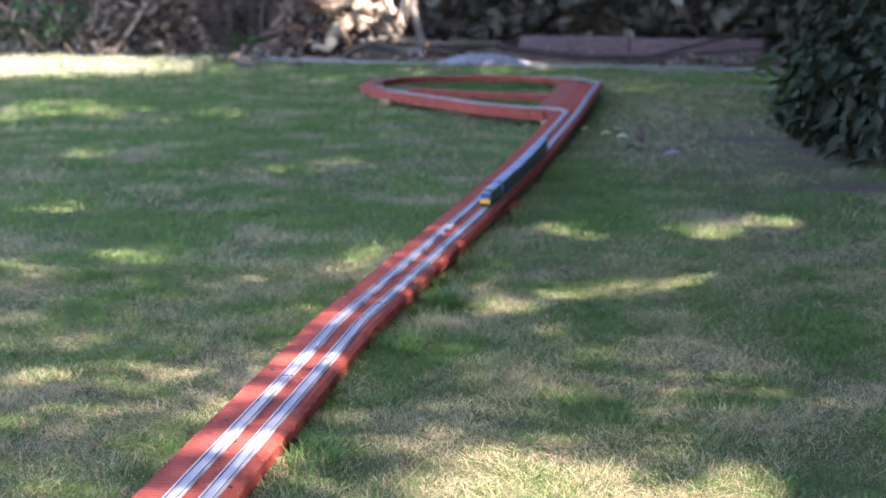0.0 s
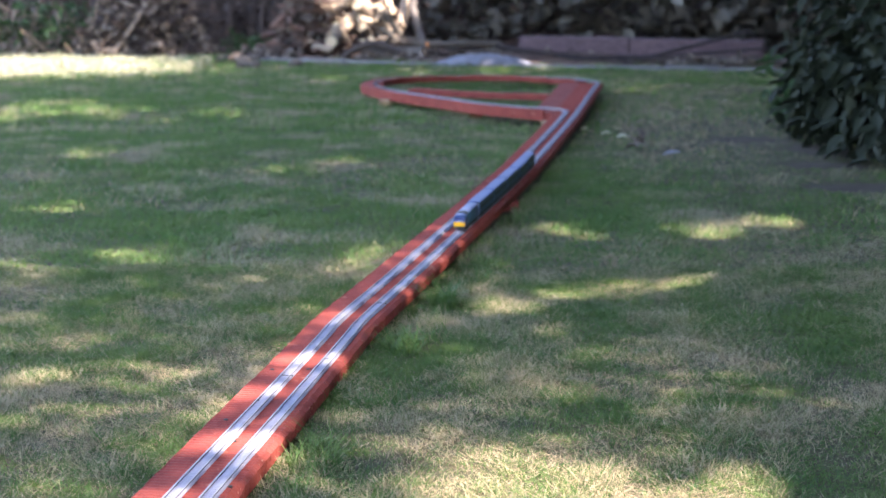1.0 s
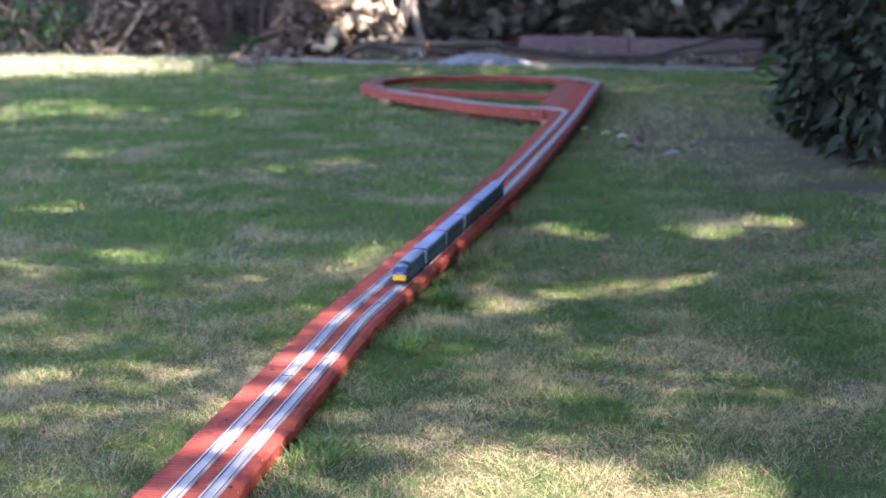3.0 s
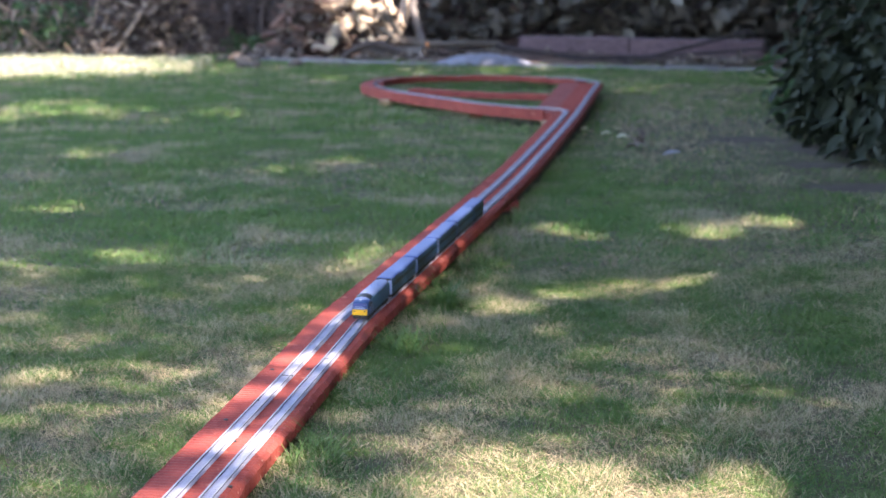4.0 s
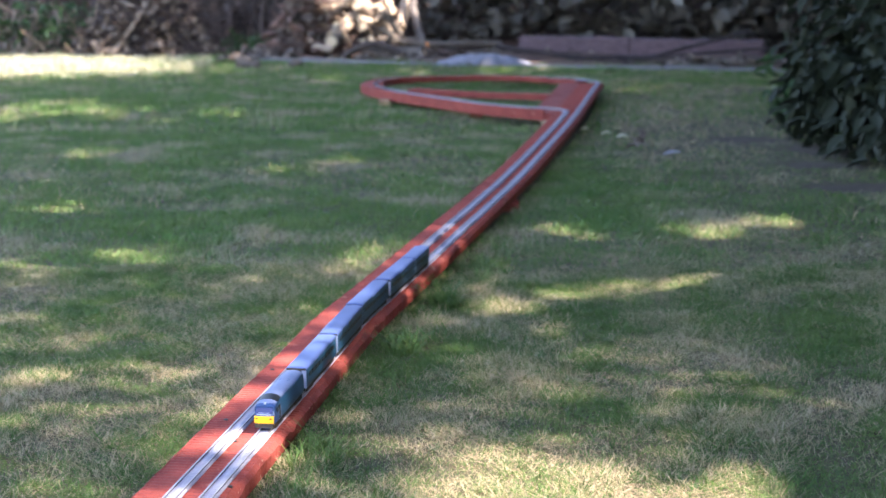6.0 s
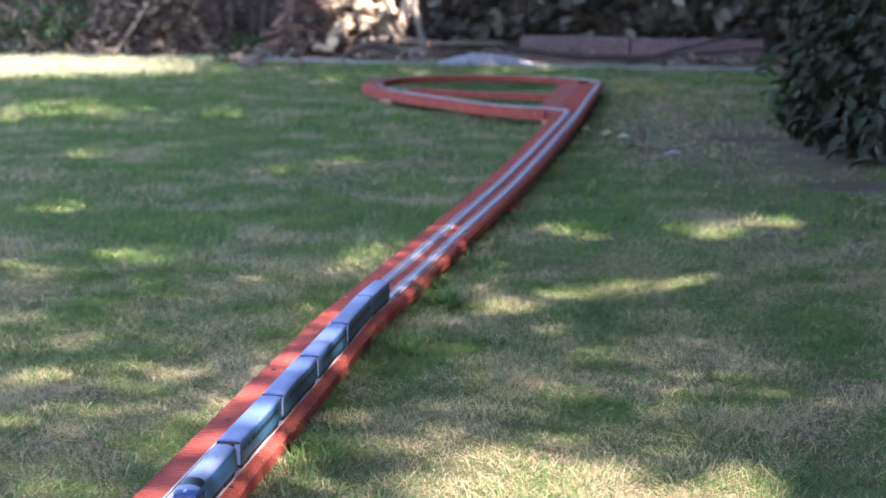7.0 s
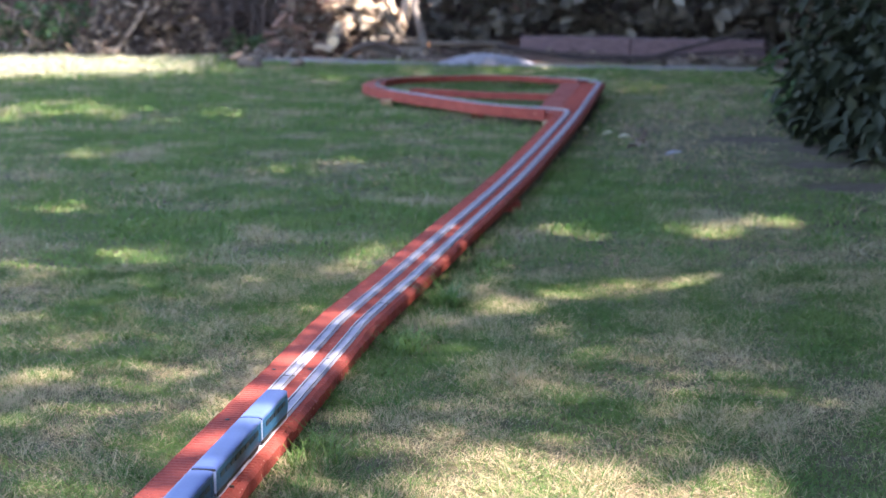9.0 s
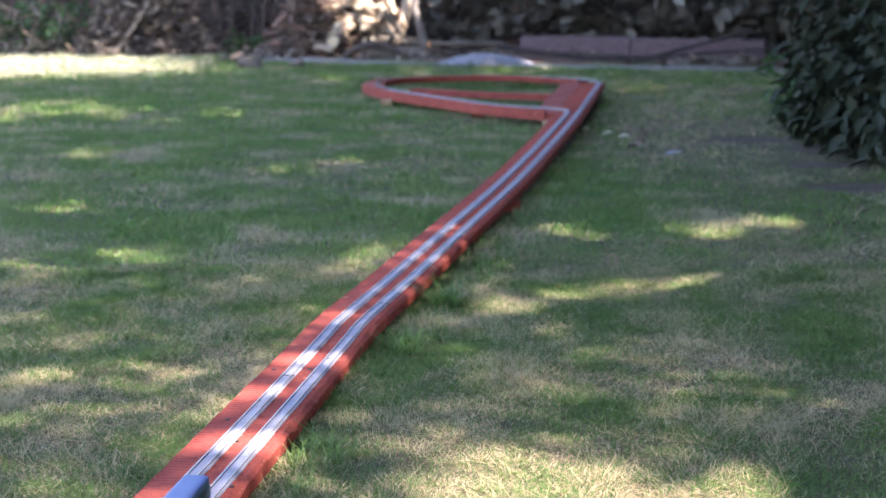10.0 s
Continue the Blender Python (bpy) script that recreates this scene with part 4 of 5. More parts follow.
def build_back():
    rng = random.Random(11)
    # edging stones
    n = 12
    edging = tagged(new("lawn_edging"), "low grey stone edging between lawn and bed", "edging", kind="structure")
    for i in range(n):
        (xa, ya), (xb, yb) = kerb_xy(i / n), kerb_xy((i + 1) / n)
        L, ang = math.hypot(xb - xa, yb - ya), math.degrees(math.atan2(yb - ya, xb - xa))
        bm = box(bmesh.new(), 0.004, L - 0.004, -0.035, 0.035, -0.06, 0.026 + rng.uniform(-0.008, 0.010), 0.006)
        bm.transform(pose(xa, ya, 0.022, rng.uniform(-2, 2), 0, ang))
        part("edging_stone", bm, M_STONE, edging)
    # raised bed soil
    bm = bmesh.new()
    rows = []
    for j in range(14):
        row = []
        for i in range(60):
            x = -4.5 + 10.5 * i / 59
            y = 12.55 - 0.31 * (x + 1.0) + 0.05 + j * 0.25
            if x < -1.5:
                y = 13.3 + j * 0.25
            z = 0.028 + 0.05 * min(1, j / 3) + 0.02 * math.sin(x * 5 + j) * math.sin(j * 2.1 + x) + (-0.05 if j == 0 else 0)
            row.append(bm.verts.new((x, y, z)))
        rows.append(row)
    for a, b in zip(rows, rows[1:]):
        for i in range(59):
            bm.faces.new((a[i], a[i + 1], b[i + 1], b[i]))
    tagged(part("bed_soil", bm, M_BED, smooth=True), "brown leaf-littered soil of the bed behind the lawn", "soil", kind="structure")
    # old timbers
    for (xa, ya, xb, yb, z, h) in ((0.60, 12.92, 1.440, 12.696, 0.05, 0.155), (1.447, 12.694, 2.42, 12.42, 0.05, 0.15)):
        L, ang = math.hypot(xb - xa, yb - ya), math.degrees(math.atan2(yb - ya, xb - xa))
        bm = box(bmesh.new(), 0, L, -0.06, 0.06, 0, h, 0.012)
        bmesh.ops.subdivide_edges(bm, edges=[e for e in bm.edges if e.calc_length() > 0.5], cuts=12)
        for v in bm.verts:
            v.co += Vector((0, rng.uniform(-0.004, 0.004), rng.uniform(-0.005, 0.005)))
        bm.transform(pose(xa, ya, z, 0, rng.uniform(-0.4, 0.4), ang))
        tagged(part("railway_sleeper", bm, M_TIE), "weathered purplish-brown timber edging beam", "timber", "timber beams of the bed")
    # gravel heap
    gv, gf = [], []
    g = np.random.default_rng(5)
    for k in range(900):
        a, u = g.uniform(0, 2 * np.pi), math.sqrt(g.random())
        x, y = 0.30 + 0.36 * u * math.cos(a), 12.22 + 0.16 * u * math.sin(a)
        z = 0.03 + 0.075 * (1 - u * u) * g.uniform(0.8, 1)
        r = g.uniform(0.008, 0.018)
        b0 = len(gv)
        for dx, dy, dz in ((1, 0, 0), (0, 1, 0), (-1, 0, 0), (0, -1, 0), (0, 0, 0.8), (0, 0, -0.8)):
            gv.append((x + dx * r * g.uniform(0.7, 1.2), y + dy * r * g.uniform(0.7, 1.2), z + dz * r))
        for i in range(4):
            gf += [(b0 + i, b0 + (i + 1) % 4, b0 + 4), (b0 + (i + 1) % 4, b0 + i, b0 + 5)]
    tagged(soup("gravel_heap", gv, gf, M_GRAVEL), "small heap of pale bluish gravel by the edging", "gravel")
    # woodpile logs
    W = [((-0.86, 12.86, 0.20), (-0.60, 13.20, 0.44), 0.055, M_PALE, 0), ((-0.66, 12.95, 0.46), (-0.40, 13.25, 0.22), 0.06, M_PALE, 0),
         ((-0.98, 13.15, 0.36), (-0.70, 13.25, 0.56), 0.06, M_PALE, 0), ((-0.52, 13.0, 0.44), (-0.36, 13.1, 0.14), 0.035, M_PALE, 0),
         ((-0.86, 12.72, 0.17), (-0.74, 13.3, 0.22), 0.048, M_BARK, 0), ((-0.78, 12.70, 0.055), (-0.32, 12.66, 0.07), 0.03, M_TWIG, 0.09),
         ((-0.62, 12.95, 0.07), (-0.15, 12.72, 0.08), 0.05, M_BARK, 0), ((-0.55, 13.1, 0.18), (-0.05, 13.0, 0.12), 0.045, M_BARK, 0),
         ((-1.00, 12.74, 0.13), (-0.86, 12.70, 0.11), 0.03, M_PALE, 0), ((-0.34, 13.1, 0.26), (-0.28, 13.3, 0.52), 0.045, M_PALE, 0),
         ((-1.05, 13.35, 0.40), (-0.4, 13.4, 0.36), 0.08, M_BARK, 0), ((-0.12, 12.62, 0.155), (0.45, 12.95, 0.14), 0.024, M_BARK, 0),
         ((-0.76, 12.95, 0.52), (-0.70, 13.3, 0.40), 0.05, M_PALE, 0)]
    for i, (a, b, r, m, bend) in enumerate(W):
        log(a, b, r, i, m, M_ORANGE if i == 11 else M_CUT, "pale peeled log in the sunlit woodpile" if m is M_PALE else "dark barked log in the woodpile", bend)
    r3 = random.Random(29)
    for k in range(34):
        x, y, z = r3.uniform(-0.98, -0.38), r3.uniform(12.9, 13.3), r3.uniform(0.10, 0.52)
        a, t, L = r3.uniform(0, math.pi), r3.uniform(-0.9, 0.9), r3.uniform(0.05, 0.13)
        d = Vector((math.cos(a) * math.cos(t), math.sin(a) * math.cos(t), math.sin(t))) * L
        pale = r3.random() < 0.55
        log(Vector((x, y, z)) - d, Vector((x, y, z)) + d, r3.uniform(0.012, 0.038), 100 + k, M_PALE if pale else M_BARK,
            label="split pale firewood piece on the woodpile" if pale else "short barked branch piece on the woodpile")
    # brush heaps
    r2 = random.Random(3)
    t1 = sticks("brush_pile", heap(800, -2.4, 13.5, 0.58, 0.4, 1.0, r2, 0.46, 0.006), M_TWIG, 1)
    tagged(t1, "tangled heap of dark cut twigs and branches", "brush")
    t2 = sticks("brush_pile", heap(420, -1.08, 13.1, 0.24, 0.3, 0.9, r2, 0.34, 0.014), M_RUST, 2)
    tagged(t2, "brown heap of twigs beside the logs", "brush")
    t3 = sticks("pale_brush", heap(110, -2.45, 13.35, 0.6, 0.3, 0.8, r2, 0.26, 0.007, 0.9) + heap(30, -0.70, 13.05, 0.35, 0.25, 0.5, r2, 0.35, 0.012)
                + heap(70, -3.4, 13.5, 0.6, 0.3, 0.6, r2, 0.36, 0.006, 0.8), M_PALE, 3)
    tagged(t3, "pale bare sticks lying over the brush heaps", "brush")
    t4 = sticks("fallen_twigs", heap(60, 0.6, 12.75, 1.0, 0.25, 0.10, r2, 0.5, 0.008, 0.1) + heap(50, 1.9, 12.2, 0.6, 0.15, 0.06, r2, 0.5, 0.008, 0.1)
                + heap(40, -1.45, 12.75, 0.3, 0.14, 0.06, r2, 0.25, 0.008, 0.1), M_TWIG, 4)
    tagged(t4, "dark fallen twigs on the bed", "twigs")
    log((-2.62, 13.05, 0.05), (-2.40, 13.15, 0.36), 0.018, 40, M_PALE, label="pale stick leaning on the brush heap")
    # dark long branch before the timbers
    for a, b, r in (((0.4, 12.5, 0.15), (0.98, 12.35, 0.07), 0.018), ((0.98, 12.35, 0.07), (1.55, 12.30, 0.08), 0.016), ((1.55, 12.30, 0.08), (2.3, 12.35, 0.27), 0.014),
                    ((1.3, 12.25, 0.06), (2.5, 12.2, 0.16), 0.012)):
        log(a, b, r, int(a[0] * 10), M_DARKWOOD, M_BARK, label="long dark fallen branch before the timbers")
    for a, b, r in (((-0.14, 13.0, 0.06), (-0.19, 13.04, 0.26), 0.034), ((-0.19, 13.04, 0.25), (-0.24, 13.08, 0.42), 0.030), ((-0.24, 13.08, 0.41), (-0.19, 13.2, 0.9), 0.026)):
        log(a, b, r, 77, M_TRUNK, label="crooked grey bare stem standing in the bed")
    # dead leaves on the heaps and bed
    g = np.random.default_rng(9)
    P = []
    for cx, cy, rx, ry, h, k in ((-1.08, 13.02, 0.25, 0.25, 0.75, 1200), (-2.4, 13.35, 0.58, 0.35, 0.85, 1000), (-3.4, 13.4, 0.6, 0.2, 0.4, 300), (2.1, 12.0, 0.45, 0.16, 0.05, 500), (0.3, 12.9, 1.3, 0.4, 0.04, 900), (-1.4, 12.75, 0.3, 0.12, 0.08, 200)):
        a, u = g.uniform(0, 2 * np.pi, k), np.sqrt(g.random(k))
        P.append(np.stack([cx + rx * u * np.cos(a), cy + ry * u * np.sin(a), 0.05 + h * g.random(k) * (1.02 - u * u)], 1))
    tagged(leaves("dead_leaves", np.concatenate(P), 0.06, M_DEAD, 6, aspect=0.6), "withered brown leaves on heaps and soil", "leaves")
    # clods on the lawn
    for k, (x, y, r) in enumerate(((-1.44, 11.92, 0.065), (-1.37, 11.90, 0.05), (-1.08, 12.05, 0.055))):
        bm = bmesh.new()
        bmesh.ops.create_icosphere(bm, subdivisions=2, radius=r)
        for v in bm.verts:
            v.co = v.co * (1 + 0.35 * noise.noise(v.co * 22 + Vector((k, 0, 0))))
            v.co.z *= 0.75
        bm.transform(Matrix.Translation((x, y, float(ground_z(x, y)) + r * 0.55)))
        tagged(part("clod", bm, M_BARK), "dark lump of wood on the lawn's edge", "clod", "lumps on the lawn")


def build_hedge():
    """The dark hedge that closes the garden behind the woodpile, and its ivy."""
    g = np.random.default_rng(21)
    bm = bmesh.new()
    rows = []
    for j in range(12):
        row = []
        for i in range(60):
            x, z = -7 + 14.5 * i / 59, 2.6 * j / 11
            row.append(bm.verts.new((x, 14.9 - 0.12 * x + 0.25 * noise.noise(Vector((x * 1.3, z * 1.7, 3))), z)))
        rows.append(row)
    for a, b in zip(rows, rows[1:]):
        for i in range(59):
            bm.faces.new((a[i], b[i], b[i + 1], a[i + 1]))
    hedge = tagged(new("hedge"), "dark shaded hedge with ivy behind the woodpile", "hedge")
    part("hedge_core", bm, M_TWIG, hedge, "dark twiggy inside")
    n = 9000
    x = g.uniform(-7, 7.4, n)
    pos = np.stack([x, 14.75 - 0.12 * x - g.random(n) ** 2 * 0.9, g.uniform(0.05, 2.6, n)], 1)
    o = leaves("foliage", pos, 0.10, M_LEAF2, 22, normal=np.array([0, -0.8, 0]), aspect=0.65)
    o.parent = hedge
    r2 = random.Random(8)
    ends = []
    for _ in range(160):
        xx = r2.uniform(-4.5, 5)
        yy = 14.3 - 0.12 * xx - r2.random() * 0.7
        ends.append((xx, yy, 0.03, xx + r2.uniform(-0.3, 0.3), yy + r2.uniform(-0.1, 0.3), r2.uniform(0.5, 1.4), r2.uniform(0.006, 0.02)))
    s = sticks("undergrowth", ends, M_TWIG, 23)
    s.parent = hedge
    # ivy before the timbers' back
    m = 1500
    xi = g.uniform(-0.2, 3.2, m)
    iv = leaves("ivy", np.stack([xi, 13.15 - 0.25 * (xi - 0.6) + g.random(m) * 0.6, 0.12 + g.random(m) * 0.75], 1), 0.15, M_IVY, 24, normal=np.array([0, -0.9, 0.2]), aspect=0.75)
    tagged(iv, "dull green ivy leaves over the bed's back", "ivy")
    xw = g.uniform(-4.4, -2.9, 700)
    wd = leaves("weeds", np.stack([xw, 13.2 + g.random(700) * 0.6, 0.04 + g.random(700) * 0.4], 1), 0.10, M_WEED, 25, aspect=0.4)
    tagged(wd, "leafy green weeds along the garden's back", "weeds")
    a = g.uniform(0, 2 * np.pi, 260)
    u = np.sqrt(g.random(260))
    wd = leaves("weeds", np.stack([1.9 + 0.2 * u * np.cos(a), 8.5 + 0.8 * u * np.sin(a), 0.03 + 0.3 * g.random(260)], 1), 0.07, M_WEED, 27, aspect=0.5)
    tagged(wd, "low green weeds at the foot of the bush", "weeds")
    a, u = g.uniform(0, 2 * np.pi, 900), np.sqrt(g.random(900))
    wd = leaves("weeds", np.stack([1.84 + 0.16 * u * np.cos(a), 8.1 + 0.55 * u * np.sin(a), 0.03 + 0.36 * g.random(900) * (1.05 - u)], 1), 0.075, M_WEED, 29, aspect=0.55)
    tagged(wd, "leafy green weeds spilling from under the bush", "weeds")
    wd = leaves("weed", np.stack([0.825 + g.normal(size=14) * 0.012, 6.9 + g.normal(size=14) * 0.02, 0.04 + 0.05 * g.random(14)], 1), 0.05, M_DEAD, 28, aspect=0.5, droop=-0.8)
    tagged(wd, "small withered yellow-brown weed in the lawn", "weed")
    xw = g.uniform(-1.75, -1.35, 120)
    wd = leaves("weeds", np.stack([xw, 13.3 + g.random(120) * 0.3, 0.04 + g.random(120) * 0.15], 1), 0.08, M_WEED, 26, aspect=0.4)
    tagged(wd, "small green weeds by the brown brush", "weeds")


def build_bush():
    """Broad evergreen shrub at the lawn's side."""
    g = np.random.default_rng(31)
    bush = tagged(new("evergreen_bush"), "large dark green broad-leaved evergreen bush on the lawn", "bush")
    n = 26000
    C, R = np.array([2.82, 6.95, 0.55]), np.array([1.2, 1.85, 3.3])
    d = g.normal(size=(n, 3))
    d /= np.linalg.norm(d, axis=1, keepdims=True)
    lump = np.array([noise.noise(Vector(v * 2.6)) for v in d])
    rad = (0.72 + 0.34 * g.random(n) ** 0.6) * (1 + 0.22 * lump)
    pos = C + d * rad[:, None] * R
    a = g.uniform(0, 2 * np.pi, 7000)
    u = 0.72 + 0.34 * g.random(7000)
    skirt = np.stack([2.82 + 1.2 * u * np.cos(a), 6.95 + 1.8 * u * np.sin(a), 0.08 + 0.35 * g.random(7000)], 1)
    pos, d = np.concatenate([pos, skirt]), np.concatenate([d, np.stack([np.cos(a), np.sin(a), -0.2 + 0 * a], 1)])
    # unseen overhang above the view, added to block sky light on the right
    m = 14000
    e = g.normal(size=(m, 3))
    e /= np.linalg.norm(e, axis=1, keepdims=True)
    over = np.array([2.9, 6.4, 2.7]) + e * (0.7 + 0.3 * g.random((m, 1))) * np.array([1.55, 2.0, 1.6])
    pos, d = np.concatenate([pos, over]), np.concatenate([d, e])
    keep = pos[:, 2] > 0.07
    pos, d = pos[keep], d[keep]
    o = leaves("foliage", pos, 0.084, M_LEAF, 32, normal=d * 0.7, aspect=0.55, droop=0.9)
    o.parent = bush
    ends = []
    r2 = random.Random(5)
    for k in range(26):
        a, e = r2.uniform(0, 2 * math.pi), r2.uniform(0.2, 1.3)
        ends.append((2.82 + r2.uniform(-0.2, 0.2), 6.95 + r2.uniform(-0.3, 0.3), 0.0, 2.82 + math.cos(a) * math.cos(e) * 1.05, 6.95 + math.sin(a) * math.cos(e) * 1.5, 0.3 + math.sin(e) * 1.2, r2.uniform(0.012, 0.03)))
    s = sticks("undergrowth", ends, M_BARK, 33, bends=4)
    s.parent = bush


# openings in the crowns by the place of their light on the lawn: x, y, half-widths, share of open sky
LIGHT_BY_DECK = [
    (-0.12, 3.37, 0.05, 0.08, 0.4), (-0.34, 3.71, 0.05, 0.09, 0.4), (-0.29, 3.48, 0.05, 0.07, 0.45), (-0.38, 3.44, 0.07, 0.07, 0.4), (-0.8, 3.37, 0.06, 0.1, 0.5), (-0.91, 3.38, 0.05, 0.06, 0.4), (-0.76, 3.02, 0.06, 0.06, 0.75),
    (-0.8, 2.95, 0.03, 0.04, 0.5), (-0.58, 3.03, 0.06, 0.11, 0.65), (-0.67, 2.8, 0.06, 0.04, 0.5), (-0.42, 2.73, 0.05, 0.04, 0.6), (-0.48, 2.32, 0.03, 0.02, 0.4), (-0.57, 2.74, 0.12, 0.1, 0.22), (-0.44, 3.13, 0.13, 0.14, 0.2),
    (-0.12, 2.36, 0.03, 0.05, 0.4),
]
LIGHT_NEAR = [
    (0.33, 2.53, 0.05, 0.04, 0.4), (0.11, 2.66, 0.06, 0.05, 0.4), (0.12, 2.35, 0.08, 0.05, 0.8), (0.15, 3.69, 0.06, 0.08, 0.7), (0.31, 3.85, 0.08, 0.06, 0.6), (0.45, 3.96, 0.08, 0.06, 0.6), (0.59, 3.96, 0.05, 0.12, 0.75),
    (0.36, 3.87, 0.11, 0.1, 0.4), (0.34, 3.05, 0.24, 0.34, 0.26), (-0.06, 2.59, 0.07, 0.06, 0.55), (0.04, 2.67, 0.05, 0.05, 0.4), (0.08, 2.53, 0.1, 0.04, 0.9), (0.07, 2.43, 0.12, 0.1, 0.95), (0.15, 2.4, 0.09, 0.09, 0.9),
    (-0.02, 2.4, 0.05, 0.07, 0.5), (0.23, 2.35, 0.08, 0.06, 0.9), (0.35, 2.34, 0.07, 0.04, 0.9), (0.45, 2.4, 0.04, 0.09, 0.95), (0.4, 2.42, 0.04, 0.04, 0.5),
]
LIGHT_MIDDLE = [
    (-1.46, 6.74, 0.07, 0.14, 0.6), (-1.26, 5.28, 0.08, 0.09, 0.6), (-0.66, 6.28, 0.06, 0.1, 0.5), (-0.48, 6.26, 0.05, 0.09, 0.4), (-0.27, 7.43, 0.05, 0.19, 0.5), (-0.4, 6.55, 0.06, 0.09, 0.4), (-0.83, 4.37, 0.07, 0.09, 0.75),
    (-1.06, 4.21, 0.04, 0.06, 0.4), (-1.18, 4.28, 0.03, 0.06, 0.4), (-0.22, 4.37, 0.08, 0.11, 0.6), (-0.23, 4.19, 0.07, 0.06, 0.5), (0.37, 4.76, 0.07, 0.11, 0.5), (0.8, 4.82, 0.07, 0.15, 0.7), (1.02, 4.99, 0.09, 0.11, 0.65),
    (0.7, 4.86, 0.03, 0.08, 0.5),
]
LIGHT_FAR = [
    (-3.05, 11.95, 1.15, 1, 0.85), (-2.21, 12.18, 0.25, 0.74, 0.6), (-2.06, 8.72, 0.36, 0.35, 0.6), (-2.23, 8.35, 0.12, 0.53, 0.7), (-1.7, 8.29, 0.09, 0.17, 0.5), (-1.4, 8.21, 0.06, 0.14, 0.4), (-1.13, 8.56, 0.13, 0.25, 0.5),
    (-0.76, 10.81, 0.11, 0.29, 0.4), (-0.18, 11.59, 0.1, 0.34, 0.4), (1.35, 10.12, 0.21, 0.39, 0.5), (1.81, 9.99, 0.1, 0.25, 0.5), (1.24, 10.43, 0.07, 0.23, 0.4), (0.46, 11.59, 0.16, 0.34, 0.4), (0.73, 11.99, 0.12, 0.3, 0.5),
]
WOOD_LIGHT = [(-0.82, 13.3, 0.26, 0.28, 1.0), (-1.15, 13.35, 0.2, 0.2, 1.0), (-2.45, 13.9, 0.3, 0.16, 0.3), (-3.3, 9.6, 0.4, 0.3, 1.0), (-0.62, 13.2, 0.2, 0.2, 0.9)]
DECK_LIGHT = [(-0.385, 2.54, 0.10, 0.030, 1.0), (-0.47, 2.545, 0.06, 0.022, 0.55), (-0.42, 2.285, 0.10, 0.022, 0.5), (-0.44, 2.72, 0.05, 0.010, 0.35), (-0.42, 2.84, 0.055, 0.035, 0.8),
              (-0.308, 3.065, 0.05, 0.030, 0.7), (-0.043, 4.58, 0.111, 0.008, 0.45), (-0.11, 4.10, 0.071, 0.006, 0.45), (-0.199, 4.002, 0.031, 0.010, 0.5), (-0.29, 3.45, 0.028, 0.006, 0.45)]
SUN_SLOPE = TO_SUN / TO_SUN.z


def openness(gx, gy):
    """Share of open sky towards the sun over a place of the lawn."""
    wob = (0.32 * np.sin(gx * 17 + 1.7 * np.sin(gy * 13)) + 0.32 * np.sin(gy * 19 + 2 * np.sin(gx * 11)) + 0.28 * np.sin(gx * 41 + 1.5 * np.sin(gy * 37)) * np.sin(gy * 33))
    v = np.where(gx > np.interp(gy, [2.2, 2.8, 3.4, 4.5, 14.0], [0.35, 0.22, 0.06, 0.20, 1.15]), 0.010, np.interp(gy, [4.0, 5.0], [0.18, 0.025]))
    v = v * (1 + 0.8 * wob)
    for cx, cy, rx, ry, w in LIGHT_BY_DECK + LIGHT_NEAR + LIGHT_MIDDLE + LIGHT_FAR + WOOD_LIGHT:
        e = (((gx - cx + 0.034) / (rx * 1.12 + 0.01)) ** 2 + ((gy - cy - 0.024) / (ry * 1.08 + 0.008)) ** 2) * (1 + wob)
        v = np.maximum(v, min(1.0, (0.85 if cx < -0.1 and cy < 4.0 else 1.1) * w) * np.clip(1.6 - e, 0, 1))
    for cx, cy, rx, ry, w in DECK_LIGHT:
        e = ((gx - cx) / (rx + 0.03)) ** 2 + ((gy - cy) / (ry + 0.03)) ** 2
        v = np.maximum(v, w * np.clip(2.2 - 2.0 * e, 0, 1))
    return np.clip(v, 0.004, 1.0)


